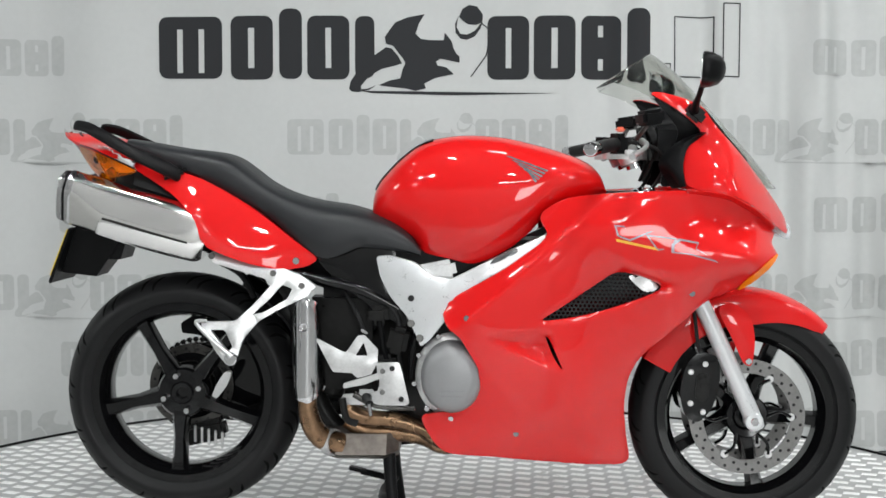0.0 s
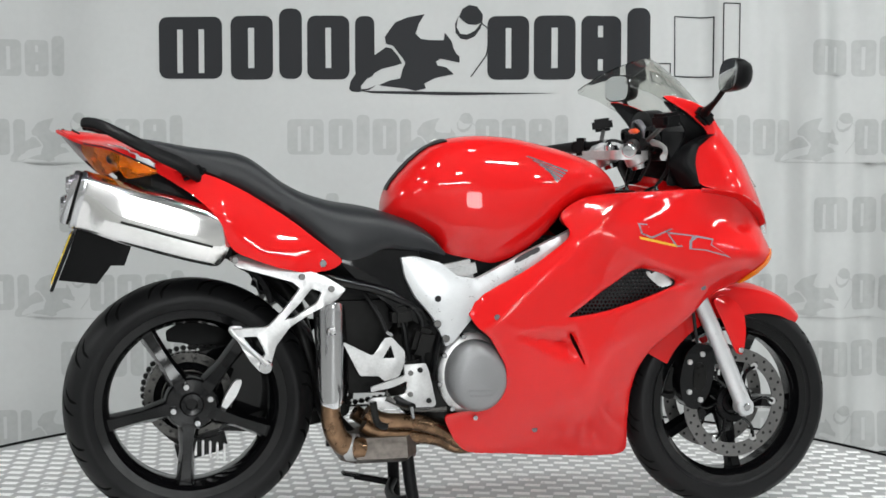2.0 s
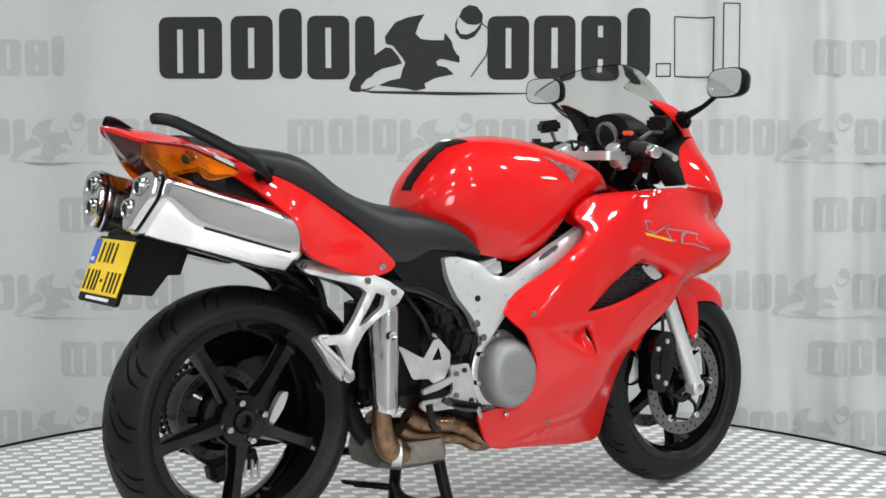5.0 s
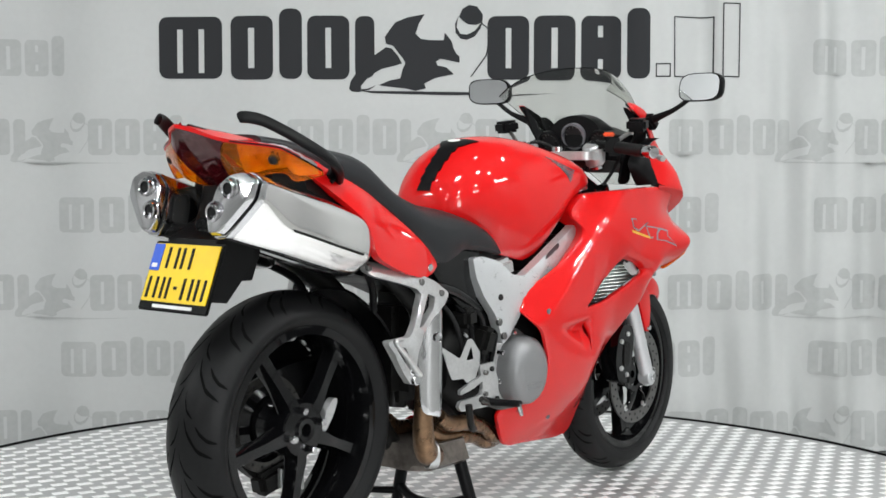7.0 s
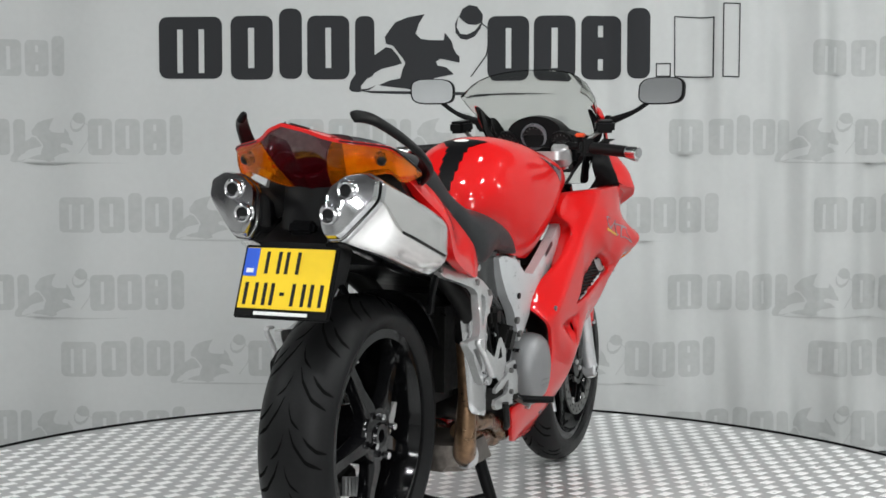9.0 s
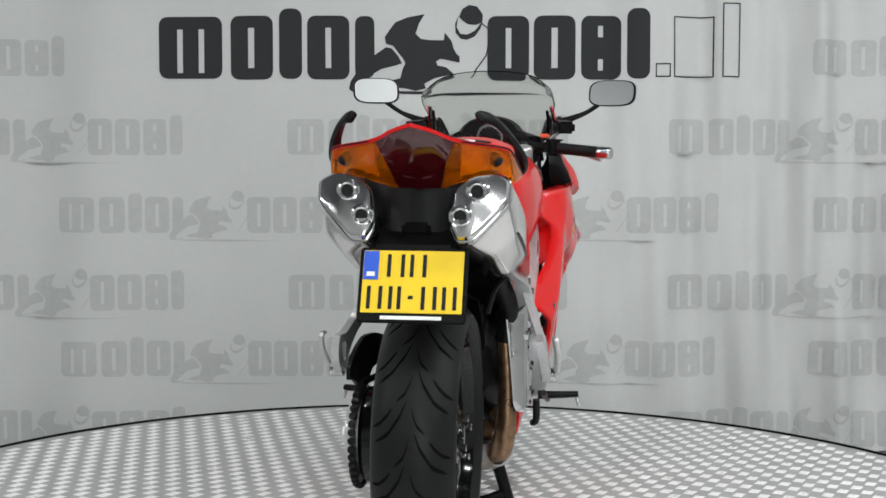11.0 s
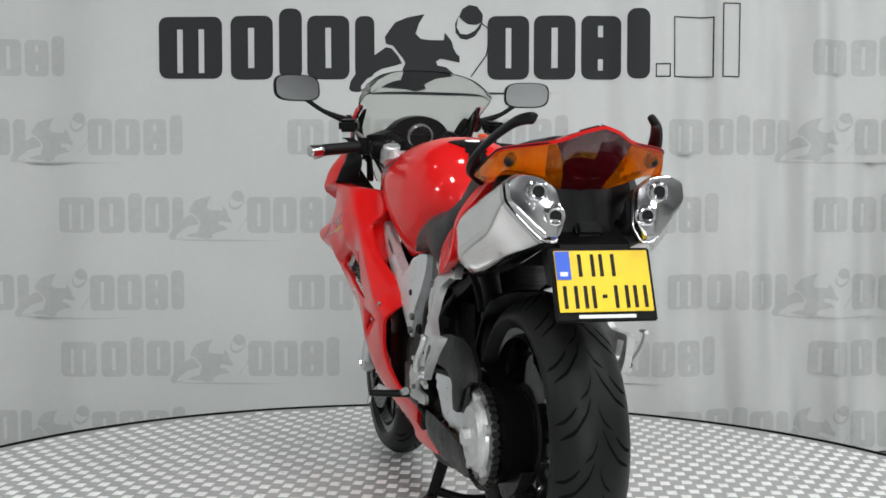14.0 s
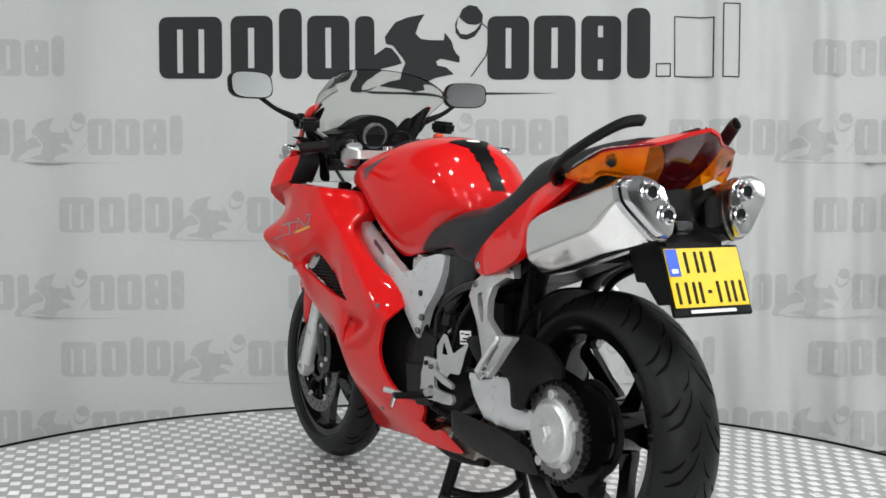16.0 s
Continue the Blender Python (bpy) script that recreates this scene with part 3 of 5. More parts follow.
# number plate carrier
PL = Matrix.Translation((-0.967, -0.005, 0.703)) @ pose(0, 0, 0, 0, 21, 0) @ pose(0, 0, 0, 0, 0, -90)
holder = part("number_plate", box((0, 0.004, 0), (0.214, 0.008, 0.152), 0.006), BLACK, bike, "black plate frame with yellow plate", place=PL)
part("plate_sheet", box((0, -0.0025, 0.006), (0.198, 0.003, 0.126), 0.0008), YELLOW, holder, "yellow reflective plate with plain bars")
part("blue_band", box((-0.083, -0.0052, 0.038), (0.030, 0.002, 0.058), 0.0005), BLUE, holder, "blue band")
for x, z, w in ((-0.034, 0.038, 0.034), (0.010, 0.038, 0.032), (-0.073, -0.027, 0.030), (-0.033, -0.027, 0.024), (0.034, -0.027, 0.030), (0.074, -0.027, 0.028)):
    for q in (-0.5, 0.5):
        part("plate_bar", box((x + q * (w - 0.007), -0.0048, z), (0.0075, 0.0016, 0.046), 0.0004), INK, holder)
part("plate_bar", box((-0.002, -0.0048, -0.026), (0.010, 0.0016, 0.007), 0.0004), INK, holder)
part("frame_bar", box((0, -0.001, -0.066), (0.120, 0.003, 0.007), 0.0005), WHITE, holder, "white lettering bar")
part("blue_band_bar", box((-0.083, -0.0065, 0.020), (0.016, 0.001, 0.009), 0.0002), WHITE, holder)
part("plate_bracket", loft([[(x, y * w, z) for y, x, z in ((-1, xa, za), (1, xa, za), (1, xb, zb), (-1, xb, zb))] for w, xa, za, xb, zb in ((0.075, -0.93, 0.78, -0.80, 0.84), (0.07, -0.95, 0.72, -0.83, 0.72), (0.055, -0.975, 0.655, -0.885, 0.645))]), BLACK, bike, "black plastic plate bracket")

# side fairing
FAIR = [(0.255, 0.824), (0.286, 0.846), (0.32, 0.860), (0.388, 0.870), (0.49, 0.877), (0.60, 0.882), (0.70, 0.868), (0.775, 0.832), (0.853, 0.780), (0.822, 0.752), (0.845, 0.718), (0.78, 0.67), (0.725, 0.632), (0.66, 0.607), (0.60, 0.553), (0.545, 0.504), (0.500, 0.460), (0.478, 0.406), (0.472, 0.336), (0.484, 0.25), (0.503, 0.162), (0.40, 0.165), (0.25, 0.182), (0.148, 0.195), (0.023, 0.207), (-0.012, 0.240), (-0.047, 0.309), (0.009, 0.320), (0.064, 0.322), (0.091, 0.354), (0.105, 0.389), (0.102, 0.438), (0.077, 0.479), (0.056, 0.514), (0.021, 0.541), (0.007, 0.583), (0.016, 0.598), (0.075, 0.632), (0.171, 0.688), (0.273, 0.765), (0.250, 0.806)]
HOLE = [(0.242, 0.556), (0.311, 0.598), (0.393, 0.654), (0.42, 0.675), (0.447, 0.683), (0.503, 0.669), (0.547, 0.649), (0.538, 0.635), (0.448, 0.599), (0.352, 0.571)]
VENT = [(0.262, 0.524), (0.276, 0.512), (0.312, 0.430), (0.287, 0.464)]
smooth_f = field((0.071, 0.564, 0.232), (0.02, 0.57, 0.224), (0.1, 0.42, 0.205), (0.08, 0.34, 0.175), (-0.04, 0.31, 0.15), (0.0, 0.225, 0.135), (0.15, 0.2, 0.105), (0.3, 0.18, 0.07), (0.49, 0.165, 0.02),
                 (0.475, 0.25, 0.065), (0.465, 0.34, 0.11), (0.475, 0.41, 0.14), (0.5, 0.46, 0.165), (0.35, 0.33, 0.165), (0.2, 0.3, 0.165), (0.35, 0.45, 0.21), (0.2, 0.45, 0.215), (0.25, 0.53, 0.225),
                 (0.6, 0.553, 0.195), (0.66, 0.607, 0.185), (0.725, 0.632, 0.18), (0.845, 0.718, 0.160), (0.853, 0.78, 0.085), (0.775, 0.832, 0.185), (0.70, 0.868, 0.236), (0.60, 0.882, 0.245), (0.49, 0.877, 0.242), (0.39, 0.87, 0.232), (0.26, 0.82, 0.230),
                 (0.171, 0.69, 0.240), (0.429, 0.787, 0.261), (0.55, 0.80, 0.258), (0.75, 0.728, 0.272), (0.69, 0.738, 0.270), (0.62, 0.745, 0.265), (0.66, 0.815, 0.232), (0.74, 0.79, 0.200), (0.80, 0.728, 0.222), (0.60, 0.655, 0.248), (0.5, 0.70, 0.252), (0.52, 0.60, 0.225), (0.4, 0.56, 0.222), ease=1.5e-4)


RIDGE = [(0.295, 0.805), (0.402, 0.737), (0.508, 0.674), (0.661, 0.636)]


def fair_f(x, z):
    """The fairing's bulge with its creases: a chamfer along the frame, and a hollow before the vent."""
    y = smooth_f(x, z)
    d = (x - 0.02) * 0.674 - (z - 0.585) * 0.739
    if z > 0.52:
        q = 0.056 - max(d, 0.0)
        y -= 0.46 * (q + math.sqrt(q * q + 0.000006)) * min(1.0, (z - 0.52) / 0.05)
    # the skin turns in below a ridge, down to the duct's upper edge
    if 0.27 < x < 0.60:
        top = float(np.interp(x, [p[0] for p in RIDGE], [p[1] for p in RIDGE]))
        up, low = float(np.interp(x, (0.242, 0.311, 0.393, 0.447, 0.547, 0.60), (0.556, 0.598, 0.654, 0.683, 0.649, 0.64))), float(np.interp(x, (0.242, 0.352, 0.448, 0.538, 0.60), (0.556, 0.571, 0.599, 0.635, 0.63)))
        top, low = max(top, up + 0.02), min(low, up - 0.012)
        fade = min(1.0, (x - 0.27) / 0.08, (0.60 - x) / 0.05)
        if up <= z < top:
            y -= 0.020 * fade * (top - z) / (top - up)
        elif low < z < up:
            y -= 0.020 * fade * (z - low) / (up - low)
    u = (x - 0.11) / 0.18
    if 0 < u < 1.15:
        zc, hh = 0.520 - 0.034 * u, 0.05 * u
        y -= 0.032 * min(u, 1.0) * max(0.0, 1 - abs(z - zc) / hh) * max(0.0, 1 - max(0.0, u - 0.88) * 11)
    return y


for s in BOTH:
    fairing = part("side_fairing", panel(FAIR, fair_f, 0.006, s, [HOLE, VENT], 0.0095, 0.003, 0.006), RED, bike, "glossy red side fairing")
    mesh_f = panel([(x + (x - 0.4) * 0.08, z + (z - 0.62) * 0.12) for x, z in HOLE], lambda x, z: fair_f(x, z) - 0.019, 0.003, s)
    part("air_duct", mesh_f, INK, fairing, "black mesh grille")
    part("vent_duct", panel([(x + (x - 0.27) * 0.2, z + (z - 0.48) * 0.1) for x, z in VENT], lambda x, z: fair_f(x, z) - 0.03, 0.003, s), INK, fairing)

# upper cowl
COWL = [(0.512, 1.118), (0.54, 1.120), (0.597, 1.106), (0.645, 1.085), (0.672, 1.045), (0.73, 0.985), (0.785, 0.925), (0.84, 0.865), (0.893, 0.805), (0.893, 0.765), (0.845, 0.790), (0.775, 0.838), (0.70, 0.874), (0.595, 0.888), (0.592, 0.946), (0.605, 0.985), (0.648, 1.022), (0.585, 1.075)]
cowl_f = field((0.512, 1.118, 0.190), (0.597, 1.104, 0.194), (0.66, 1.06, 0.188), (0.74, 0.982, 0.162), (0.80, 0.918, 0.118), (0.85, 0.86, 0.068), (0.893, 0.80, 0.02), (0.893, 0.765, 0.04), (0.845, 0.79, 0.13), (0.775, 0.838, 0.222), (0.72, 0.868, 0.262), (0.66, 0.88, 0.264), (0.595, 0.888, 0.248), (0.60, 0.93, 0.224), (0.65, 0.93, 0.245), (0.70, 0.93, 0.245), (0.75, 0.91, 0.206), (0.62, 0.985, 0.207), (0.70, 0.985, 0.196), (0.648, 1.02, 0.196), ease=3e-5)
for s in BOTH:
    part("upper_cowl", panel(COWL, cowl_f, 0.005, s, step=0.015), RED, bike)
    part("cowl_liner", panel([(x - 0.002, z - 0.002) if z > 0.9 else (x - (0.03 if x > 0.8 else 0.0), z + 0.03) for x, z in COWL], lambda x, z: cowl_f(x, z) - 0.0075, 0.003, s, rim=0), BLACK, bike)
    part("headlamp", panel([(0.80, 0.80), (0.905, 0.745), (0.91, 0.785), (0.83, 0.855)], lambda x, z: max(0.012, 0.10 - (x - 0.80) * 0.85), 0.008, s), HEADLAMP, bike, "clear headlamp lens")
    part("front_indicator", panel([(0.735, 0.635), (0.75, 0.64), (0.835, 0.715), (0.842, 0.728), (0.80, 0.71), (0.75, 0.665)], lambda x, z: fair_f(x, z) + 0.008, 0.02, s), AMBER_FRONT, bike, "amber front indicator")

# windscreen
rings = []
for xc, zc, w, dx, dz in ((0.865, 0.885, 0.075, 0.05, 0.0), (0.80, 0.965, 0.125, 0.075, 0.0), (0.735, 1.035, 0.165, 0.095, 0.005), (0.67, 1.105, 0.190, 0.115, 0.02), (0.612, 1.168, 0.200, 0.13, 0.045), (0.56, 1.212, 0.195, 0.135, 0.07), (0.538, 1.226, 0.178, 0.12, 0.075)):
    rings.append([(xc - dx * abs(k / 14) ** 2, w * math.sin(k / 14 * math.pi / 2) ** 1 if k else 0.0, zc - dz * abs(k / 14) ** 2.2) for k in range(-14, 15)])
o = part("windscreen", shell(rings, 0.003), SCREEN, bike, "clear lightly smoked windscreen")
o.visible_shadow = False

# wheels
def tyre(name, parent, R, W, rim_r):
    prof = []
    for k in range(17):
        a = -1.15 + 2.3 * k / 16
        prof.append((R - 0.47 * W * (1 - math.cos(a)), W / 2 * math.sin(a) / math.sin(1.15)))
    prof += [(R - 0.06, W * 0.485), (rim_r + 0.014, W * 0.40), (rim_r, W * 0.37), (rim_r, -W * 0.37), (rim_r + 0.014, -W * 0.40), (R - 0.06, -W * 0.485)]
    return part(name, lathe(prof, n=96), RUBBER, parent, "black road tyre with curved tread grooves", 50)


def wheel(name, R, W, rim_r, spoke_y, phase, c, label):
    w = empty(name, label)
    w.parent = bike
    w.matrix_basis = Matrix.Translation(c)
    tyre("tyre", w, R, W, rim_r)
    hw = W * 0.40
    part("rim", lathe([(rim_r + 0.010, -hw), (rim_r - 0.010, -hw), (rim_r - 0.014, -hw + 0.012), (rim_r - 0.026, -hw * 0.45), (rim_r - 0.026, hw * 0.45), (rim_r - 0.014, hw - 0.012), (rim_r - 0.010, hw), (rim_r + 0.010, hw), (rim_r - 0.012, hw * 0.5), (rim_r - 0.012, -hw * 0.5)], n=96), GLOSS_BLACK, w, "gloss black cast rim")
    for k in range(5):
        a = phase + math.tau * k / 5
        ca, sa = math.cos(a), math.sin(a)
        rings = []
        for r, half, y0, y1 in ((0.035, 0.030, spoke_y - 0.012, spoke_y + 0.020), (0.075, 0.025, spoke_y - 0.014, spoke_y + 0.018), (0.12, 0.019, spoke_y * 0.9 - 0.010, spoke_y * 0.9 + 0.018), (rim_r - 0.030, 0.022, spoke_y * 0.7 - 0.010, spoke_y * 0.7 + 0.02), (rim_r - 0.016, 0.030, spoke_y * 0.65 - 0.016, spoke_y * 0.65 + 0.026)):
            sk = 0.12 * (r - 0.03)
            rings.append([(r * ca - (h + sk) * sa, y, r * sa + (h + sk) * ca) for h, y in ((-half, y1 - 0.006), (-half * 0.55, y0), (half * 0.55, y0), (half, y1 - 0.006), (half, y1), (-half, y1))])
        part("spoke", loft(rings), GLOSS_BLACK, w)
    return w


RX, RZ, FX, FZ = -0.662, 0.346, 0.792, 0.300
rear = wheel("rear_wheel", 0.309, 0.174, 0.224, -0.050, radians(44), (RX, 0, RZ), "gloss black five-spoke rear wheel")
front = wheel("front_wheel", 0.296, 0.118, 0.217, 0.0, radians(60), (FX, 0, FZ), "gloss black five-spoke front wheel")
part("rear_hub", lathe([(0.0, -0.056), (0.013, -0.056), (0.015, -0.070), (0.026, -0.071), (0.030, -0.064), (0.060, -0.062), (0.067, -0.05), (0.064, 0.10), (0.0, 0.10)], n=40, full=False), GLOSS_BLACK, rear)
for k in range(4):
    a = radians(17) + math.tau * k / 4
    part("wheel_nut", knob(0.0085, -0.066, -0.083, (0.047 * math.cos(a), 0, 0.047 * math.sin(a)), 6), CHROME, rear, "bright wheel nut")
part("front_hub", lathe([(0.012, -0.06), (0.03, -0.06), (0.042, -0.045), (0.042, 0.045), (0.03, 0.06), (0.012, 0.06)], n=40), GLOSS_BLACK, front)


def brake_disc(parent, y, r0, r1, n, label, steel=DISC):
    d = part("brake_disc", lathe([(r0, y - 0.0025), (r1, y - 0.0025), (r1, y + 0.0025), (r0, y + 0.0025)], n=72), steel, parent, label)
    hole = knob(0.0042, y - 0.0034, y + 0.0034, (0, 0, 0), 8)
    first = None
    for k in range(n):
        for q in range(2):
            a, r = math.tau * (k + 0.45 * q) / n, r0 + (r1 - r0) * (0.3 + 0.42 * q)
            m = Matrix.Translation((r * math.cos(a), 0, r * math.sin(a)))
            first = again(first, parent, m) if first else part("drill_hole", hole, INK, parent, place=m)
    return d


for s in BOTH:
    brake_disc(front, s * 0.068, 0.112, 0.148, 24, "drilled steel front brake disc")
    part("disc_carrier", lathe([(0.036, s * 0.055), (0.052, s * 0.058), (0.056, s * 0.064), (0.052, s * 0.070), (0.036, s * 0.068)], n=40), GLOSS_BLACK, front)
    for k in range(6):
        a = math.tau * k / 6
        ca, sa = math.cos(a), math.sin(a)
        part("carrier_arm", tube([(0.05 * ca, s * 0.064, 0.05 * sa), (0.085 * ca - 0.012 * sa, s * 0.066, 0.085 * sa + 0.012 * ca), (0.112 * ca, s * 0.068, 0.112 * sa)], [0.010, 0.007, 0.009], 8, 4, flat=0.6), GLOSS_BLACK, front)
    for k in range(6):
        a = math.tau * k / 6
        part("disc_button", knob(0.010, s * 0.064, s * 0.073, (0.112 * math.cos(a), 0, 0.112 * math.sin(a)), 14), CAST, front)
brake_disc(rear, 0.055, 0.066, 0.112, 20, "dark drilled rear brake disc", DARK_DISC)

# front fork, calipers and mudguard
for s in BOTH:
    part("fork_leg", tube([(0.640, s * 0.104, 0.640), (0.700, s * 0.104, 0.520), (0.792, s * 0.104, 0.320), (0.812, s * 0.104, 0.276)], [0.020, 0.0215, 0.0225, 0.019], 20, 4), SILVER, bike, "silver fork leg")
    part("axle_clamp", knob(0.023, s * 0.085, s * 0.125, (FX + 0.008, 0, FZ - 0.003), 24), SILVER, bike)
    part("axle_bolt", knob(0.011, s * 0.122, s * 0.131, (FX + 0.008, 0, FZ - 0.003), 6), CHROME, bike)
    part("stanchion", tube([(0.655, s * 0.104, 0.61), (0.52, s * 0.104, 0.88)], 0.0205, 20, 2), CHROME, bike)
    caliper = part("brake_caliper", slab([(0.612, 0.365), (0.628, 0.440), (0.660, 0.472), (0.712, 0.460), (0.716, 0.400), (0.697, 0.325), (0.662, 0.288), (0.626, 0.305)], s * 0.055, s * 0.108), GLOSS_BLACK, bike, "black brake caliper")
    for x, z in ((0.640, 0.420), (0.640, 0.340), (0.676, 0.440), (0.672, 0.318)):
        part("caliper_bolt", knob(0.0075, s * 0.106, s * 0.114, (x, 0, z), 8), CAST, caliper)
    part("pad_cover", slab([(0.650, 0.345), (0.655, 0.420), (0.690, 0.415), (0.684, 0.345)], s * 0.107, s * 0.113), DARK, caliper)
    part("brake_hose", tube([(0.675, s * 0.09, 0.44), (0.655, s * 0.11, 0.50), (0.64, s * 0.10, 0.60), (0.58, s * 0.09, 0.75)], 0.005, 8), INK, bike)
rings = []
for k in range(25):
    a = radians(47 + 104 * k / 24)
    r = 0.318 + 0.012 * math.sin(math.pi * k / 24)
    c, sn = math.cos(a), math.sin(a)
    w = 0.074 * (1 - 0.55 * max(0, (6 - k) / 6) ** 2) * (1 - 0.1 * max(0, (k - 18) / 6))
    deep = 0.075 * (1 - 0.75 * max(0, (9 - k) / 9))
    ring = []
    for j in range(-8, 9):
        u = abs(j) / 8
        drop = 0.016 * min(u / 0.5, 1) ** 2 + (deep * max(0, (u - 0.5) / 0.5))
        ring.append((FX + (r - drop) * c, math.copysign(w * min(1, (u / 0.55)) ** 0.8, j) if j else 0.0, FZ + (r - drop) * sn))
    rings.append(ring)
part("front_mudguard", shell(rings, 0.004), RED, bike, "red front mudguard")
for s in BOTH:
    part("mudguard_stay", panel([(0.70, 0.585), (0.745, 0.60), (0.79, 0.56), (0.80, 0.50), (0.793, 0.436), (0.772, 0.440), (0.745, 0.50)], lambda x, z: 0.118 - 0.2 * max(0, z - 0.55), 0.01, s), RED, bike)
    part("stay_bolt", knob(0.008, s * 0.114, s * 0.124, (0.783, 0, 0.45), 12), CHROME, bike)

# frame
FRAME = [(-0.156, 0.709), (-0.121, 0.712), (-0.058, 0.696), (-0.016, 0.662), (0.033, 0.655), (0.075, 0.676), (0.173, 0.726), (0.256, 0.763), (0.30, 0.785), (0.31, 0.75), (0.20, 0.680), (0.06, 0.600), (0.025, 0.575), (0.02, 0.555), (-0.022, 0.500), (-0.043, 0.485), (-0.057, 0.519), (-0.078, 0.562), (-0.121, 0.611), (-0.146, 0.66)]
frame_f = field((-0.15, 0.70, 0.155), (-0.04, 0.49, 0.168), (0.03, 0.6, 0.178), (-0.06, 0.61, 0.172), (0.1, 0.68, 0.178), (0.3, 0.77, 0.165), (0.2, 0.72, 0.175))
for s in BOTH:
    part("main_frame", panel(FRAME, frame_f, 0.03, s, rim=0.004, bend=0.18), SILVER, bike, "silver aluminium frame spar")
    for x, z, r in ((-0.067, 0.607, 0.008), (-0.067, 0.544, 0.0095), (-0.045, 0.507, 0.0095)):
        part("frame_bolt", knob(r, s * (frame_f(x, z) - 0.006), s * (frame_f(x, z) + 0.004), (x, 0, z), 14), INK if r < 0.009 else DISC, bike)
    part("frame_badge", panel([(0.125, 0.690), (0.135, 0.708), (0.195, 0.737), (0.198, 0.722)], lambda x, z: frame_f(x, z) + 0.0015, 0.003, s), GREY_PRINT, bike)
    part("side_cover", panel([(-0.31, 0.70), (-0.28, 0.712), (-0.20, 0.735), (-0.14, 0.735), (-0.10, 0.72), (-0.13, 0.66), (-0.10, 0.58), (-0.075, 0.54), (-0.09, 0.53), (-0.16, 0.575), (-0.25, 0.64)], lambda x, z: 0.135, 0.02, s), GLOSS_BLACK, bike)

# engine and what lies behind the panels
part("engine", loft([[(x, y * w, z0 + (z1 - z0) * v) for y, v in ((-0.75, 0), (-1, 0.2), (-1, 0.8), (-0.7, 1), (0.7, 1), (1, 0.8), (1, 0.2), (0.75, 0))] for x, w, z0, z1 in ((-0.17, 0.08, 0.36, 0.50), (-0.12, 0.11, 0.30, 0.58), (0.0, 0.13, 0.26, 0.66), (0.15, 0.15, 0.26, 0.66), (0.30, 0.14, 0.28, 0.70), (0.40, 0.11, 0.34, 0.72))]), DARK, bike, "dark grimy engine block")
part("airbox", box((0.08, 0, 0.70), (0.5, 0.22, 0.10), 0.02), BLACK, bike)
part("headstock", box((0.45, 0, 0.81), (0.14, 0.14, 0.13), 0.02), BLACK, bike)
part("radiator_mass", box((0.42, 0, 0.60), (0.10, 0.34, 0.22), 0.02), BLACK, bike)
EGG = Matrix.Translation((0.036, 0.014, 0.411)) @ Matrix.Diagonal((0.82, 1, 0.95, 1))
cover = part("clutch_cover", lathe([(0.0, -0.224), (0.055, -0.224), (0.078, -0.219), (0.090, -0.206), (0.095, -0.185), (0.095, -0.13), (0.0, -0.13)], n=56, full=False), GREY_CAST, bike, "rounded grey clutch cover")
cover.data.transform(EGG)
for x, y, z, sx, sy, sz in ((-0.10, -0.145, 0.50, 0.05, 0.05, 0.07), (-0.13, -0.13, 0.42, 0.06, 0.05, 0.08), (-0.15, -0.12, 0.56, 0.05, 0.06, 0.05), (-0.08, 0.135, 0.46, 0.10, 0.05, 0.10), (-0.04, 0.14, 0.37, 0.14, 0.05, 0.12), (-0.15, 0.12, 0.54, 0.06, 0.05, 0.05)):
    part("engine_fitting", box((x, y, z), (sx, sy, sz), 0.012, (random.uniform(-12, 12), random.uniform(-25, 25), 0)), DARK, bike)
for k in range(7):
    a = radians(110 + 40 * k)
    part("cover_bolt", knob(0.0065, -0.150, -0.170, (0.034 + 0.094 * math.cos(a), 0, 0.411 + 0.106 * math.sin(a)), 10), CHROME, bike)
flange = part("clutch_flange", lathe([(0.09, -0.13), (0.113, -0.13), (0.113, -0.150), (0.104, -0.156), (0.09, -0.156)], n=48), CAST, bike, "bolted casing edge")
flange.data.transform(EGG)
part("sprocket_cover", lathe([(0.0, 0.16), (0.05, 0.16), (0.07, 0.15), (0.075, 0.10), (0.0, 0.10)], (-0.02, 0, 0.43), 40, full=False), DARK, bike)
for dz, w in ((0.0, 0.060), (0.012, 0.066)):
    part("cover_rib", box((0.036, -0.210, 0.368 + dz), (w, 0.004, 0.003), 0.001), GREY_CAST, bike)
for s in BOTH:
    for k in range(4):
        part("hose", tube([(-0.24 + 0.05 * k, s * (0.10 + 0.012 * k), 0.62 - 0.01 * k), (-0.20 + 0.05 * k, s * (0.13 + 0.005 * k), 0.55), (-0.17 + 0.035 * k, s * (0.135 + 0.004 * k), 0.47), (-0.13 + 0.02 * k, s * 0.13, 0.40)], 0.006 + 0.0015 * (k % 2), 8), BLACK if k % 2 else INK, bike)
    part("hose_clip", box((-0.185, s * 0.15, 0.52), (0.02, 0.008, 0.008), 0.002, (0, 30, 0)), CHROME, bike)
    part("cylinder_head", box((-0.03, s * 0.09, 0.665), (0.15, 0.10, 0.05), 0.012, (0, -12, 0)), CAST, bike)

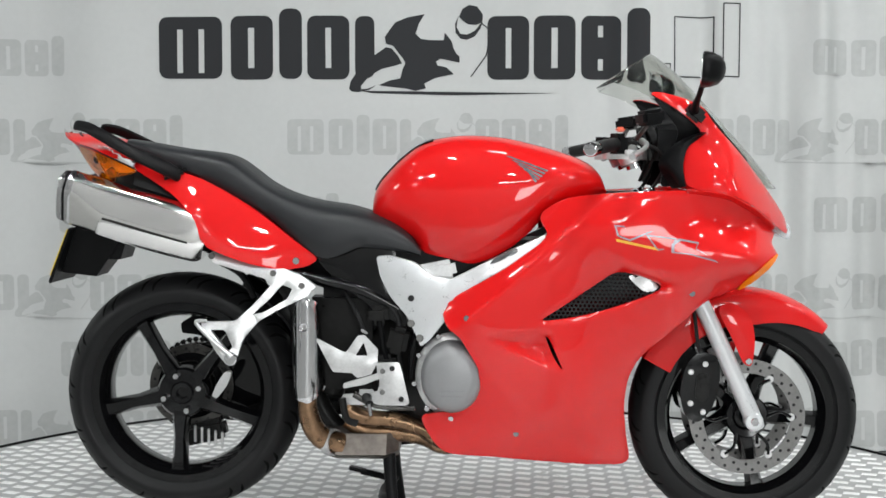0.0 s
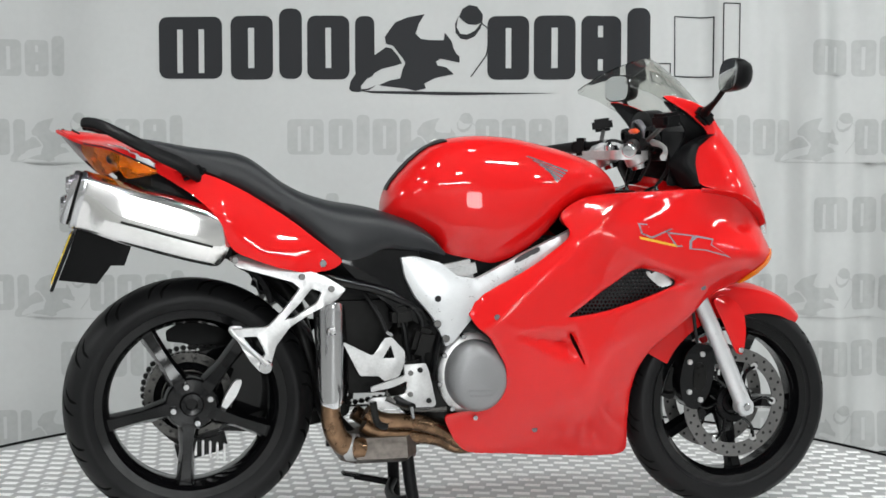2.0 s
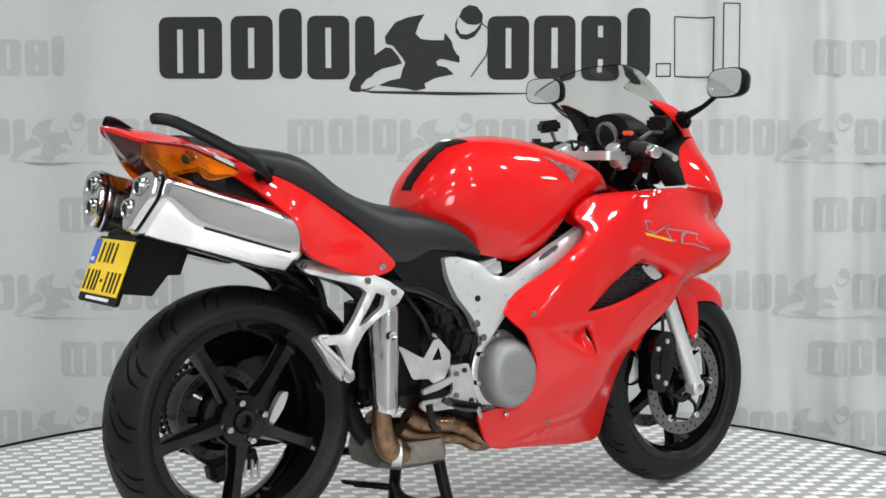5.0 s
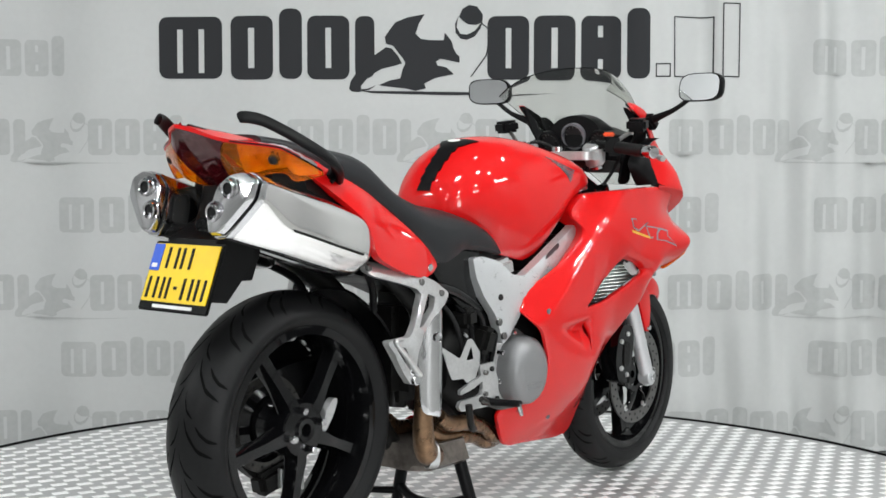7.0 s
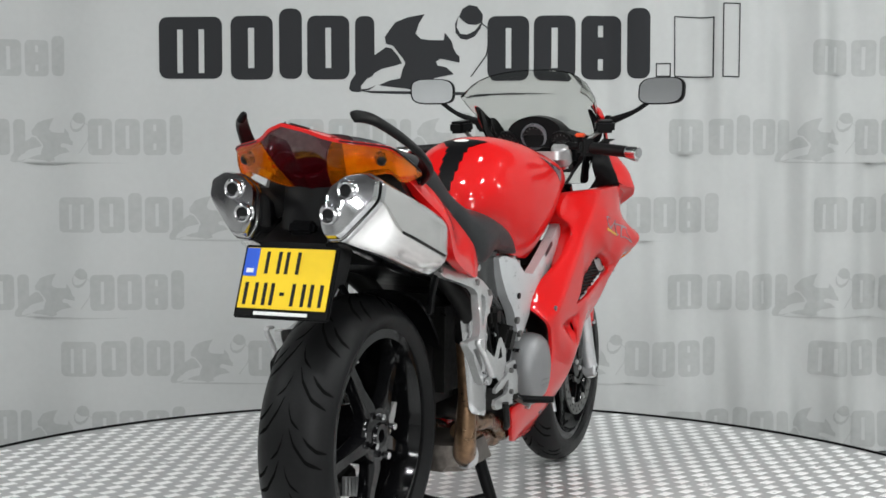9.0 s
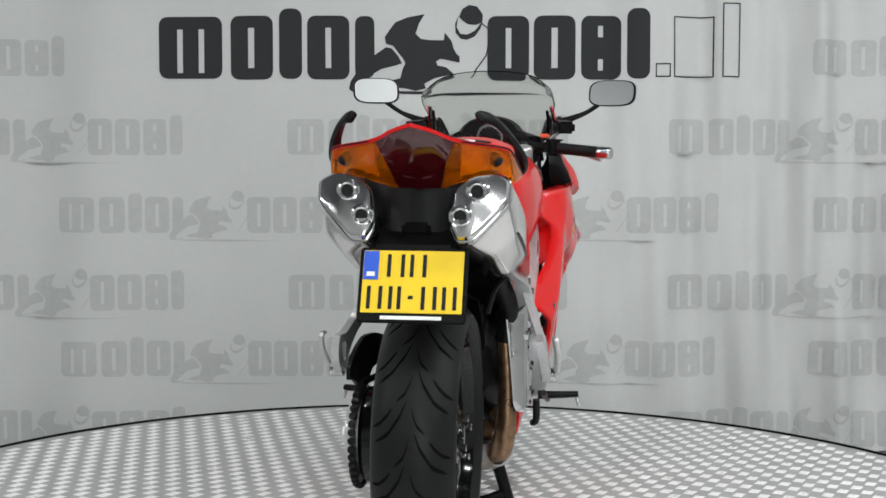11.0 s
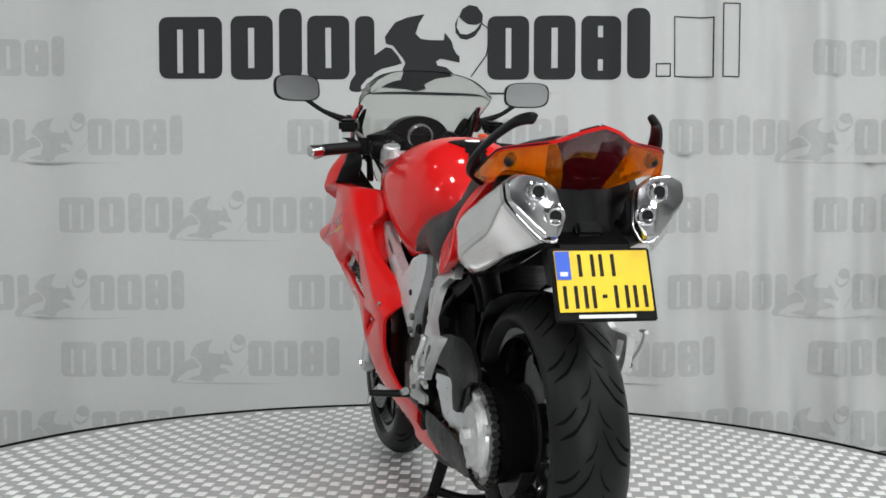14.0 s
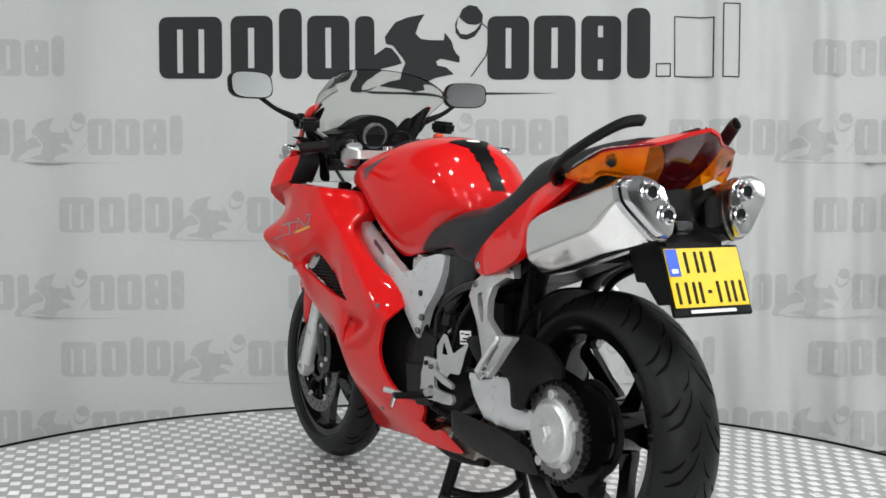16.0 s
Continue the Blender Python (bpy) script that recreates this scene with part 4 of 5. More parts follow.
# under the seat: inner mudguard, rear suspension, battery box
rings = []
for k in range(15):
    a = radians(30 + 32 * k / 14)
    rings.append([(RX + 0.345 * math.cos(a), 0.085 * j / 4, RZ + 0.345 * math.sin(a) - 0.02 * (abs(j) / 4) ** 3) for j in range(-4, 5)])
part("inner_mudguard", shell(rings, 0.006), BLACK, bike, "black inner mudguard over the rear tyre")
part("rear_engine_mass", box((-0.235, 0, 0.49), (0.19, 0.13, 0.27), 0.03), DARK, bike)
part("subframe", loft([[(x, y * w, z + dz) for y, dz in ((-1, -0.03), (-1, 0.03), (1, 0.03), (1, -0.03))] for x, z, w in ((-0.62, 0.745, 0.06), (-0.45, 0.70, 0.09), (-0.28, 0.66, 0.10), (-0.15, 0.62, 0.11))]), BLACK, bike)
part("shock_absorber", tube([(-0.24, 0.0, 0.62), (-0.28, 0.0, 0.34)], 0.032, 16, 2), DARK, bike)
for s in BOTH:
    part("frame_rail", tube([(-0.10, s * 0.125, 0.575), (-0.2, s * 0.13, 0.625), (-0.32, s * 0.135, 0.655), (-0.46, s * 0.13, 0.70)], 0.014, 10), GLOSS_BLACK, bike)

# pillion footrest hangers
HANG = [(-0.578, 0.712), (-0.555, 0.722), (-0.412, 0.690), (-0.345, 0.665), (-0.300, 0.636), (-0.322, 0.612), (-0.38, 0.585), (-0.440, 0.552), (-0.475, 0.510), (-0.492, 0.456), (-0.515, 0.449), (-0.540, 0.478), (-0.582, 0.550), (-0.496, 0.552), (-0.46, 0.585), (-0.412, 0.640), (-0.43, 0.655), (-0.475, 0.668), (-0.56, 0.690)]
HANG_L = [(-0.345, 0.625), (-0.352, 0.658), (-0.40, 0.690), (-0.500, 0.714), (-0.522, 0.678), (-0.492, 0.680), (-0.450, 0.655), (-0.448, 0.625), (-0.470, 0.585), (-0.535, 0.553), (-0.605, 0.556), (-0.555, 0.490), (-0.515, 0.452), (-0.488, 0.462), (-0.475, 0.510), (-0.440, 0.552), (-0.385, 0.592)]
HANG_HOLE = [(-0.455, 0.568), (-0.415, 0.605), (-0.385, 0.640), (-0.360, 0.630), (-0.372, 0.605), (-0.43, 0.572)]
HANG_HOLE_L = [(-0.458, 0.572), (-0.430, 0.612), (-0.405, 0.640), (-0.386, 0.632), (-0.402, 0.605), (-0.442, 0.574)]
HANG_HOLE_2 = [(-0.555, 0.532), (-0.52, 0.532), (-0.50, 0.490), (-0.512, 0.478)]
hang_f = field((-0.57, 0.71, 0.165), (-0.30, 0.64, 0.19), (-0.41, 0.67, 0.19), (-0.41, 0.58, 0.215), (-0.50, 0.46, 0.25), (-0.57, 0.55, 0.24), (-0.46, 0.57, 0.228))
for s in BOTH:
    hanger = part("footrest_hanger", panel(HANG if s < 0 else HANG_L, hang_f, 0.022, s, [HANG_HOLE if s < 0 else HANG_HOLE_L, HANG_HOLE_2], 0.016, 0.004, bend=0.15), CAST, bike, "cast aluminium pillion footrest hanger")
    for x, z in ((-0.408, 0.668), (-0.337, 0.638), (-0.565, 0.708)) if s < 0 else ((-0.375, 0.655), (-0.500, 0.696)):
        part("hanger_bolt", knob(0.008, s * (hang_f(x, z) - 0.004), s * (hang_f(x, z) + 0.005), (x, 0, z), 12), DISC, hanger)
    part("folded_footrest", tube([(-0.500, s * 0.262, 0.470), (-0.545, s * 0.268, 0.510), (-0.585, s * 0.264, 0.552), (-0.560, s * 0.262, 0.556)], [0.009, 0.0075, 0.0075, 0.006], 12, flat=0.7), CAST, hanger, "folded cast footrest")
    part("footrest_pivot", knob(0.016, s * 0.228, s * 0.262, (-0.503, 0, 0.463), 18), CHROME, hanger)
    part("hanger_strut", tube([(-0.56, s * 0.155, 0.70), (-0.50, s * 0.12, 0.66), (-0.47, s * 0.10, 0.60)], 0.009, 8), BLACK, hanger)

GRIME = material("grimy_exhaust_steel", (0.16, 0.14, 0.125), 0.42, metal=0.8, bump=0.35, scale=60, vary=0.5, rough_vary=0.15)

# heat shield, downpipes, collector
SHIELD = [(-0.374, 0.590), (-0.335, 0.608), (-0.300, 0.596), (-0.290, 0.50), (-0.282, 0.372), (-0.320, 0.340), (-0.362, 0.352), (-0.368, 0.48)]
part("upper_link_pipe", tube([(-0.335, -0.130, 0.52), (-0.36, -0.14, 0.60), (-0.44, -0.12, 0.68), (-0.56, -0.125, 0.735)], 0.024, 14, 6), DARK, bike)
part("heat_shield", panel(SHIELD, lambda x, z: 0.184 - 22.0 * (x + 0.328) ** 2, 0.004, -1, step=0.008, bend=0.2), CHROME, bike, "chrome exhaust heat shield")
part("shield_bolt", lathe([(0.004, -0.182), (0.011, -0.186), (0.013, -0.180), (0.013, -0.172), (0.004, -0.172)], (-0.334, 0, 0.532), 20), CHROME, bike)
part("link_pipe", tube([(-0.245, -0.10, 0.225), (-0.295, -0.118, 0.245), (-0.325, -0.132, 0.30), (-0.330, -0.136, 0.40), (-0.335, -0.130, 0.52)], [0.028, 0.029, 0.026, 0.021, 0.019], 18, 8), PIPE, bike, "heat-browned exhaust link pipe")
part("link_pipe", tube([(-0.26, 0.02, 0.235), (-0.31, 0.02, 0.30), (-0.36, 0.04, 0.45), (-0.42, 0.06, 0.62), (-0.56, 0.12, 0.735)], 0.026, 14, 8), DARK, bike)
part("collector_box", loft([[(x, y * w, z + q) for y, q in ((-1, -0.02), (-0.85, 0.03), (0.85, 0.03), (1, -0.02), (0.8, -0.035), (-0.8, -0.035))] for x, z, w in ((-0.29, 0.222, 0.07), (-0.26, 0.222, 0.125), (-0.13, 0.222, 0.125), (-0.10, 0.228, 0.09))]), GRIME, bike, "grimy exhaust collector box")
for y0, y1, z0, z1 in ((-0.105, -0.095, 0.300, 0.232), (-0.075, -0.07, 0.262, 0.215), (0.06, 0.06, 0.27, 0.22)):
    part("downpipe", tube([(-0.235, y0, z0 + 0.02), (-0.19, y0, z0 - 0.005), (-0.11, y0, z0 - 0.012), (-0.04, (y0 + y1) / 2, (z0 + z1) / 2), (0.02, y1, z1), (0.12, y1 * 0.8, z1 + 0.01)], 0.021, 14, 6), PIPE, bike, "browned header pipe")
part("pipe_clamp", lathe([(0.030, -0.012), (0.034, -0.012), (0.034, 0.012), (0.030, 0.012)], n=24), CAST, bike, place=Matrix.Translation((-0.270, -0.112, 0.232)) @ pose(0, 0, 0, 0, 0, 60))

part("belly_tail", panel([(-0.02, 0.270), (-0.09, 0.246), (-0.140, 0.262), (-0.175, 0.244), (-0.245, 0.212), (-0.12, 0.205), (0.03, 0.205)], lambda x, z: 0.138 + 0.25 * (z - 0.21), 0.006, 1), RED, bike, "red belly panel tail")

# rider footrest plates and pegs
STEP_R = [(-0.153, 0.445), (-0.097, 0.447), (-0.090, 0.43), (-0.070, 0.345), (-0.078, 0.338), (-0.23, 0.339), (-0.243, 0.352), (-0.235, 0.365), (-0.165, 0.368), (-0.148, 0.375), (-0.148, 0.40), (-0.19, 0.388), (-0.235, 0.380), (-0.235, 0.392), (-0.15, 0.418)]
HEEL_R = [(-0.307, 0.507), (-0.23, 0.468), (-0.20, 0.512), (-0.183, 0.514), (-0.149, 0.478), (-0.150, 0.445), (-0.165, 0.415), (-0.20, 0.405), (-0.215, 0.418), (-0.262, 0.420)]
for s in BOTH:
    plate = part("footrest_plate", panel(STEP_R, lambda x, z: 0.178, 0.012, s, [[(-0.145, 0.405), (-0.20, 0.382), (-0.145, 0.382)]], step=0.02, bend=0.12), CAST, bike, "cast aluminium footrest plate")
    part("heel_guard", panel(HEEL_R, lambda x, z: 0.172, 0.004, s, [[(-0.205, 0.462), (-0.185, 0.495), (-0.175, 0.462)]], 0.02, bend=0.12), CAST, plate, "brushed heel guard")
    for x, z in ((-0.113, 0.432), (-0.09, 0.355), (-0.137, 0.425), (-0.137, 0.372)):
        part("plate_bolt", knob(0.0065, s * 0.17, s * 0.184, (x, 0, z), 12), INK if x > -0.12 else DISC, plate)
    part("footrest", tube([(-0.175, s * 0.200, 0.362), (-0.170, s * 0.24, 0.362), (-0.160, s * 0.30, 0.364)], [0.014, 0.012, 0.010], 12, 4, flat=0.8), BLACK, plate, "rubber-topped folding footrest")
    part("footrest_tip", tube([(-0.162, s * 0.296, 0.362), (-0.157, s * 0.302, 0.335)], [0.006, 0.004], 8, 2), CHROME, plate)
part("brake_pedal", tube([(-0.205, -0.215, 0.372), (-0.15, -0.225, 0.345), (-0.09, -0.215, 0.338), (-0.055, -0.22, 0.340)], [0.008, 0.005, 0.005, 0.006], 10), DARK_DISC, bike, "dark steel brake pedal")
part("pedal_spring", tube([(-0.235, -0.20, 0.36), (-0.225, -0.20, 0.31), (-0.20, -0.19, 0.295)], 0.009, 10), DARK, bike)
part("gear_lever", tube([(-0.20, 0.215, 0.372), (-0.12, 0.225, 0.350), (-0.04, 0.225, 0.348), (0.0, 0.24, 0.352)], [0.010, 0.006, 0.006, 0.008], 10), CAST, bike, "gear lever")

# centre stand
for s in BOTH:
    part("stand_leg", tube([(-0.125, s * 0.085, 0.205), (-0.118, s * 0.11, 0.12), (-0.105, s * 0.14, 0.016)], [0.017, 0.016, 0.015], 10, 4), BLACK, bike, "black centre stand leg")
    part("stand_foot", box((-0.11, s * 0.145, 0.0105), (0.09, 0.035, 0.016), 0.004), BLACK, bike)
part("stand_brace", tube([(-0.115, -0.115, 0.095), (-0.14, -0.06, 0.078), (-0.145, 0, 0.072), (-0.14, 0.06, 0.078), (-0.115, 0.115, 0.095)], 0.012, 10), BLACK, bike)
part("stand_lever", tube([(-0.118, 0.125, 0.08), (-0.16, 0.15, 0.085), (-0.215, 0.16, 0.095)], [0.010, 0.009, 0.009], 10), BLACK, bike)
part("stand_pedal", box((-0.225, 0.16, 0.10), (0.05, 0.03, 0.010), 0.003, (0, 12, 0)), BLACK, bike)
part("side_stand", tube([(-0.05, 0.10, 0.20), (-0.16, 0.11, 0.19), (-0.30, 0.11, 0.20)], [0.013, 0.012, 0.010], 10), BLACK, bike, "folded side stand")

# single-sided swingarm, chain drive and rear brake on the left
ARM = [(-0.22, 0.445), (-0.40, 0.475), (-0.55, 0.475), (-0.64, 0.455), (-0.72, 0.42), (-0.755, 0.35), (-0.73, 0.27), (-0.66, 0.235), (-0.58, 0.25), (-0.50, 0.30), (-0.22, 0.335)]
part("swingarm", panel(ARM, lambda x, z: 0.125 - 0.03 * max(0, x + 0.45), 0.055, 1, rim=0.012), GLOSS_BLACK, bike, "black single-sided swingarm")
part("axle_carrier", lathe([(0.07, 0.04), (0.100, 0.06), (0.105, 0.085), (0.105, 0.135), (0.095, 0.145), (0.07, 0.145)], (RX, 0, RZ), 40), GLOSS_BLACK, bike)
part("swingarm_pivot_cover", panel([(-0.290, 0.436), (-0.405, 0.448), (-0.500, 0.436), (-0.500, 0.372), (-0.585, 0.372), (-0.592, 0.340), (-0.480, 0.318), (-0.356, 0.325), (-0.312, 0.377)], lambda x, z: 0.165 - 0.9 * (z - 0.40) ** 2, 0.03, 1, rim=0.006, bend=0.12), SILVER, bike, "silver painted cover plate")
part("chain_guard", panel([(-0.30, 0.520), (-0.45, 0.545), (-0.58, 0.552), (-0.66, 0.535), (-0.715, 0.500), (-0.712, 0.472), (-0.669, 0.468), (-0.600, 0.440), (-0.566, 0.392), (-0.550, 0.378), (-0.512, 0.380), (-0.505, 0.440), (-0.46, 0.462), (-0.36, 0.465)], lambda x, z: 0.182 - 0.10 * max(0.0, z - 0.50), 0.012, 1, bend=0.2), BLACK, bike, "black plastic chain guard")
part("lower_chain_guard", panel([(-0.22, 0.330), (-0.36, 0.322), (-0.47, 0.314), (-0.585, 0.290), (-0.60, 0.235), (-0.47, 0.228), (-0.33, 0.240), (-0.23, 0.262)], lambda x, z: 0.172 - 0.2 * max(0.0, 0.28 - z), 0.006, 1, bend=0.2), DARK, bike, "grimy dark guard under the chain")
part("warning_label", box((-0.262, 0.152, 0.512), (0.052, 0.002, 0.034), 0.0005, (0, 6, 0)), WHITE, bike, "small white printed label")
for k, (dx, dz, w) in enumerate(((-0.010, 0.009, 0.022), (0.013, 0.009, 0.014), (-0.006, -0.002, 0.034), (0.002, -0.010, 0.036))):
    part("label_bar", box((-0.262 + dx, 0.1535, 0.512 + dz), (w, 0.0012, 0.0045), 0.0002, (0, 6, 0)), INK, bike)
bm = lathe([(0.055, 0.150), (0.104, 0.152), (0.104, 0.158), (0.085, 0.160), (0.055, 0.160)], n=60)
for k in range(42):
    t = loft([[(0.102, 0.152 + q, 0.0042), (0.111, 0.153 + q, 0.0016), (0.111, 0.153 + q, -0.0016), (0.102, 0.152 + q, -0.0042)] for q in (0, 0.005)])
    bmesh.ops.transform(t, matrix=pose(0, 0, 0, 0, 360 / 42 * k, 0), verts=t.verts)
    merge(t, bm)
part("rear_sprocket", bm, DISC, rear, "toothed steel rear sprocket")
part("sprocket_carrier", lathe([(0.0, 0.194), (0.018, 0.194), (0.020, 0.184), (0.030, 0.180), (0.044, 0.178), (0.058, 0.182), (0.066, 0.180), (0.070, 0.172), (0.078, 0.168), (0.080, 0.160), (0.080, 0.13), (0.0, 0.13)], n=56, full=False), CAST, rear, "cast sprocket carrier")
for k in range(10):
    a = math.tau * (k + 0.5) / 10
    part("sprocket_hole", knob(0.0055, 0.1605, 0.1612, (0.094 * math.cos(a), 0, 0.094 * math.sin(a)), 12), INK, rear)
part("axle_nut", knob(0.022, 0.178, 0.199, (0, 0, 0), 6), CAST, rear, "large axle nut")
for k in range(5):
    a = math.tau * k / 5 + 0.3
    part("carrier_stud", knob(0.012, 0.158, 0.172, (0.086 * math.cos(a), 0, 0.086 * math.sin(a)), 12), CAST, rear)
# chain: outer links round the sprocket and along its two runs
run = [(RX + 0.112 * math.cos(a), RZ + 0.112 * math.sin(a)) for a in (radians(85 + 9.2 * k) for k in range(22))]
run += [(RX + 0.01 + 0.0175 * k, RZ - 0.112 + 0.0026 * k) for k in range(1, 32)] + [(RX + 0.02 + 0.0175 * k, RZ + 0.112 - 0.0012 * k) for k in range(0, 31)]
link = None
for k, (x, z) in enumerate(run):
    if k < 22:
        a = 85 + 9.2 * k + 90
    else:
        a = 8.5 if k < 53 else -4
    m = Matrix.Translation((x, 0.155, z)) @ pose(0, 0, 0, 0, -a, 0)
    link = again(link, bike, m) if link else part("chain_link", box((0, 0, 0), (0.015, 0.016, 0.0125), 0.003), DARK, bike, place=m)
part("caliper_bracket", slab([(RX - 0.10, RZ - 0.06), (RX - 0.04, RZ - 0.12), (RX + 0.05, RZ - 0.16), (RX + 0.10, RZ - 0.12), (RX + 0.05, RZ - 0.10), (RX - 0.04, RZ - 0.08)], 0.062, 0.09), DARK, bike)
part("rear_caliper", box((RX + 0.03, 0.058, RZ - 0.125), (0.13, 0.05, 0.055), 0.012, (0, -14, 0)), DARK, bike, "rear brake caliper")
for k in range(5):
    part("caliper_fin", box((RX + 0.015 + 0.018 * k, 0.028, RZ - 0.125 - 0.004 * k), (0.006, 0.012, 0.045), 0.002), CAST, bike)
part("torque_arm", slab([(-0.60, 0.30), (-0.55, 0.36), (-0.535, 0.40), (-0.555, 0.40), (-0.58, 0.36)], -0.03, -0.05), CAST, bike, "small cast bracket behind the wheel")

# fairing fittings and marks
for s in BOTH:
    for x, z in ((0.071, 0.564), (0.198, 0.264), (0.62, 0.63)):
        part("fairing_bolt", knob(0.0075, s * (fair_f(x, z) - 0.004), s * (fair_f(x, z) + 0.0025), (x, 0, z), 12), GREY_PRINT, bike)
    part("tail_bolt", knob(0.009, s * (tail_f(-0.354, 0.698) - 0.004), s * (tail_f(-0.354, 0.698) + 0.004), (-0.354, 0, 0.698), 12), CHROME, bike)
    # an outlined mark of three slanted shapes with a thin gold bar below
    for pts in ([(0.424, 0.797), (0.448, 0.795), (0.456, 0.780), (0.520, 0.783), (0.462, 0.758), (0.432, 0.770)], [(0.500, 0.775), (0.575, 0.766), (0.570, 0.754), (0.535, 0.756), (0.545, 0.738), (0.528, 0.736)], [(0.580, 0.766), (0.628, 0.757), (0.622, 0.742), (0.676, 0.708), (0.606, 0.727), (0.562, 0.731), (0.562, 0.752)]):
        cx, cz = sum(p[0] for p in pts) / len(pts), sum(p[1] for p in pts) / len(pts)
        part("fairing_mark", panel(pts, lambda x, z: fair_f(x, z) + 0.0012, 0.0025, s, [[(cx + (x - cx) * 0.84, cz + (z - cz) * 0.78) for x, z in pts]], step=0.012, rim=0, ease=False), SILVER_PRINT, bike, "silver outlined mark")
    part("fairing_mark", panel([(0.428, 0.764), (0.530, 0.742), (0.531, 0.736), (0.431, 0.757)], lambda x, z: fair_f(x, z) + 0.0012, 0.0025, s, step=0.012, rim=0, ease=False), GOLD_PRINT, bike, "thin gold printed bar")
    # honeycomb of the duct
    bm = bmesh.new()
    for i in range(32):
        for j in range(16):
            x, z = 0.24 + 0.0105 * (i + 0.5 * (j % 2)), 0.55 + 0.0092 * j
            if inside((x, z), HOLE):
                y = s * (fair_f(x, z) - 0.017)
                vs = [bm.verts.new((x + 0.0038 * math.cos(a), y, z + 0.0038 * math.sin(a))) for a in (math.tau * q / 6 for q in range(6))]
                top = bm.verts.new((x, y + s * 0.003, z + 0.001))
                for q in range(6):
                    bm.faces.new((vs[q], vs[(q + 1) % 6], top))
    tagged(part("duct_mesh", bm, GLOSS_BLACK, bike, "black honeycomb mesh"), kind="stuff")
    part("duct_panel", panel([(0.46, 0.672), (0.50, 0.672), (0.545, 0.65), (0.53, 0.635), (0.505, 0.63)], lambda x, z: fair_f(x, z) - 0.012, 0.004, s), CAST, bike)


def tank_y(x, z):
    top, low, w = t_top(x), t_low(x), t_wide(x)
    mid = low + (top - low) * 0.42
    if z >= mid:
        c = min(1, (z - mid) / (top - mid)) ** (1 / 0.82)
        return w * max(0.0, 1 - c * c) ** 0.41
    return w * (1 - 0.26 * ((mid - z) / (mid - low)) ** 2)


def tank_z(x, y):
    top, low, w = t_top(x), t_low(x), t_wide(x)
    mid = low + (top - low) * 0.42
    sn = min(1, abs(y) / w) ** (1 / 0.82)
    return mid + (top - mid) * max(0.0, 1 - sn * sn) ** 0.41


for s in BOTH:
    for k in range(5):
        a, b = (0.165 + 0.014 * k, 0.962 - 0.0105 * k), (0.270 - 0.007 * k, 0.925 - 0.0068 * k)
        part("tank_mark", panel([a, (a[0] + 0.006, a[1] + 0.001), (b[0], b[1] + 0.002), (b[0] - 0.004, b[1] - 0.002)], lambda x, z: tank_y(x, z) + 0.0015, 0.003, s, step=0.01, rim=0, ease=False), GREY_PRINT, bike, "grey wing-like mark")
# tank pad
rings = []
for k in range(49):
    x = -0.1655 + 0.150 * (k / 48) ** 1.25
    saw = 1.0 - 0.28 * ((k % 8) / 8) if k < 38 else 1.0
    w = (0.021 + 0.014 * (k / 48)) * saw * (1.0 + 0.75 * max(0.0, (k - 36) / 12))
    lift = 0.0035
    rings.append([(x - lift * 0.8, w * j / 6, tank_z(x, w * j / 6) + lift * 0.7) for j in range(-6, 7)])
part("tank_pad", shell(rings, 0.0025), BLACK, bike, "black rubber tank pad with a small oval badge")
oval = [(math.cos(math.tau * k / 24), math.sin(math.tau * k / 24)) for k in range(24)]
bm = bmesh.new()
bm.faces.new([bm.verts.new((-0.036 + 0.008 * v - 0.005, 0.021 * u, tank_z(-0.036 + 0.008 * v, 0.021 * u) + 0.0066)) for u, v in oval])
part("pad_badge", bm, WHITE, bike, "white oval badge")

# cockpit
part("dash_hood", loft([[(x, w * math.sin(a), z + h * math.cos(a)) for a in (radians(-90 + 15 * k) for k in range(13))] + [(x, w * 0.7, z - 0.04), (x, -w * 0.7, z - 0.04)] for x, w, z, h in ((0.535, 0.085, 1.035, 0.052), (0.575, 0.10, 1.03, 0.062), (0.64, 0.12, 1.00, 0.06), (0.72, 0.10, 0.96, 0.04))]), BLACK, bike, "black instrument hood")
part("dash_panel", loft([[(x, y * w, z) for y, z in ((-1, 0.955), (-0.9, 1.03), (-0.45, 1.055), (0.45, 1.055), (0.9, 1.03), (1, 0.955))] for x, w in ((0.545, 0.13), (0.58, 0.15), (0.64, 0.16))]), BLACK, bike, "black dashboard")
for y, z, r in ((0.0, 1.028, 0.034), (-0.085, 1.010, 0.030), (0.085, 1.010, 0.030)):
    face = Matrix.Translation((0.540, y, z)) @ pose(0, 0, 0, 0, 0, -90) @ pose(0, 0, 0, 18, 0, 0)
    dial = part("dial", lathe([(r, 0.0), (r + 0.006, 0.0), (r + 0.006, -0.012), (r, -0.014)], n=32), GREY_PRINT if r > 0.032 else BLACK, bike, place=face)
    part("dial_face", knob(r, 0.006, -0.004, (0, 0, 0), 32), INK, dial)
    for k in range(11):
        a = radians(-40 + 26 * k)
        part("dial_tick", box((0.8 * r * math.cos(a), -0.0052, 0.8 * r * math.sin(a)), (0.006, 0.001, 0.0014), 0, (0, -math.degrees(a), 0)), DISC, dial)
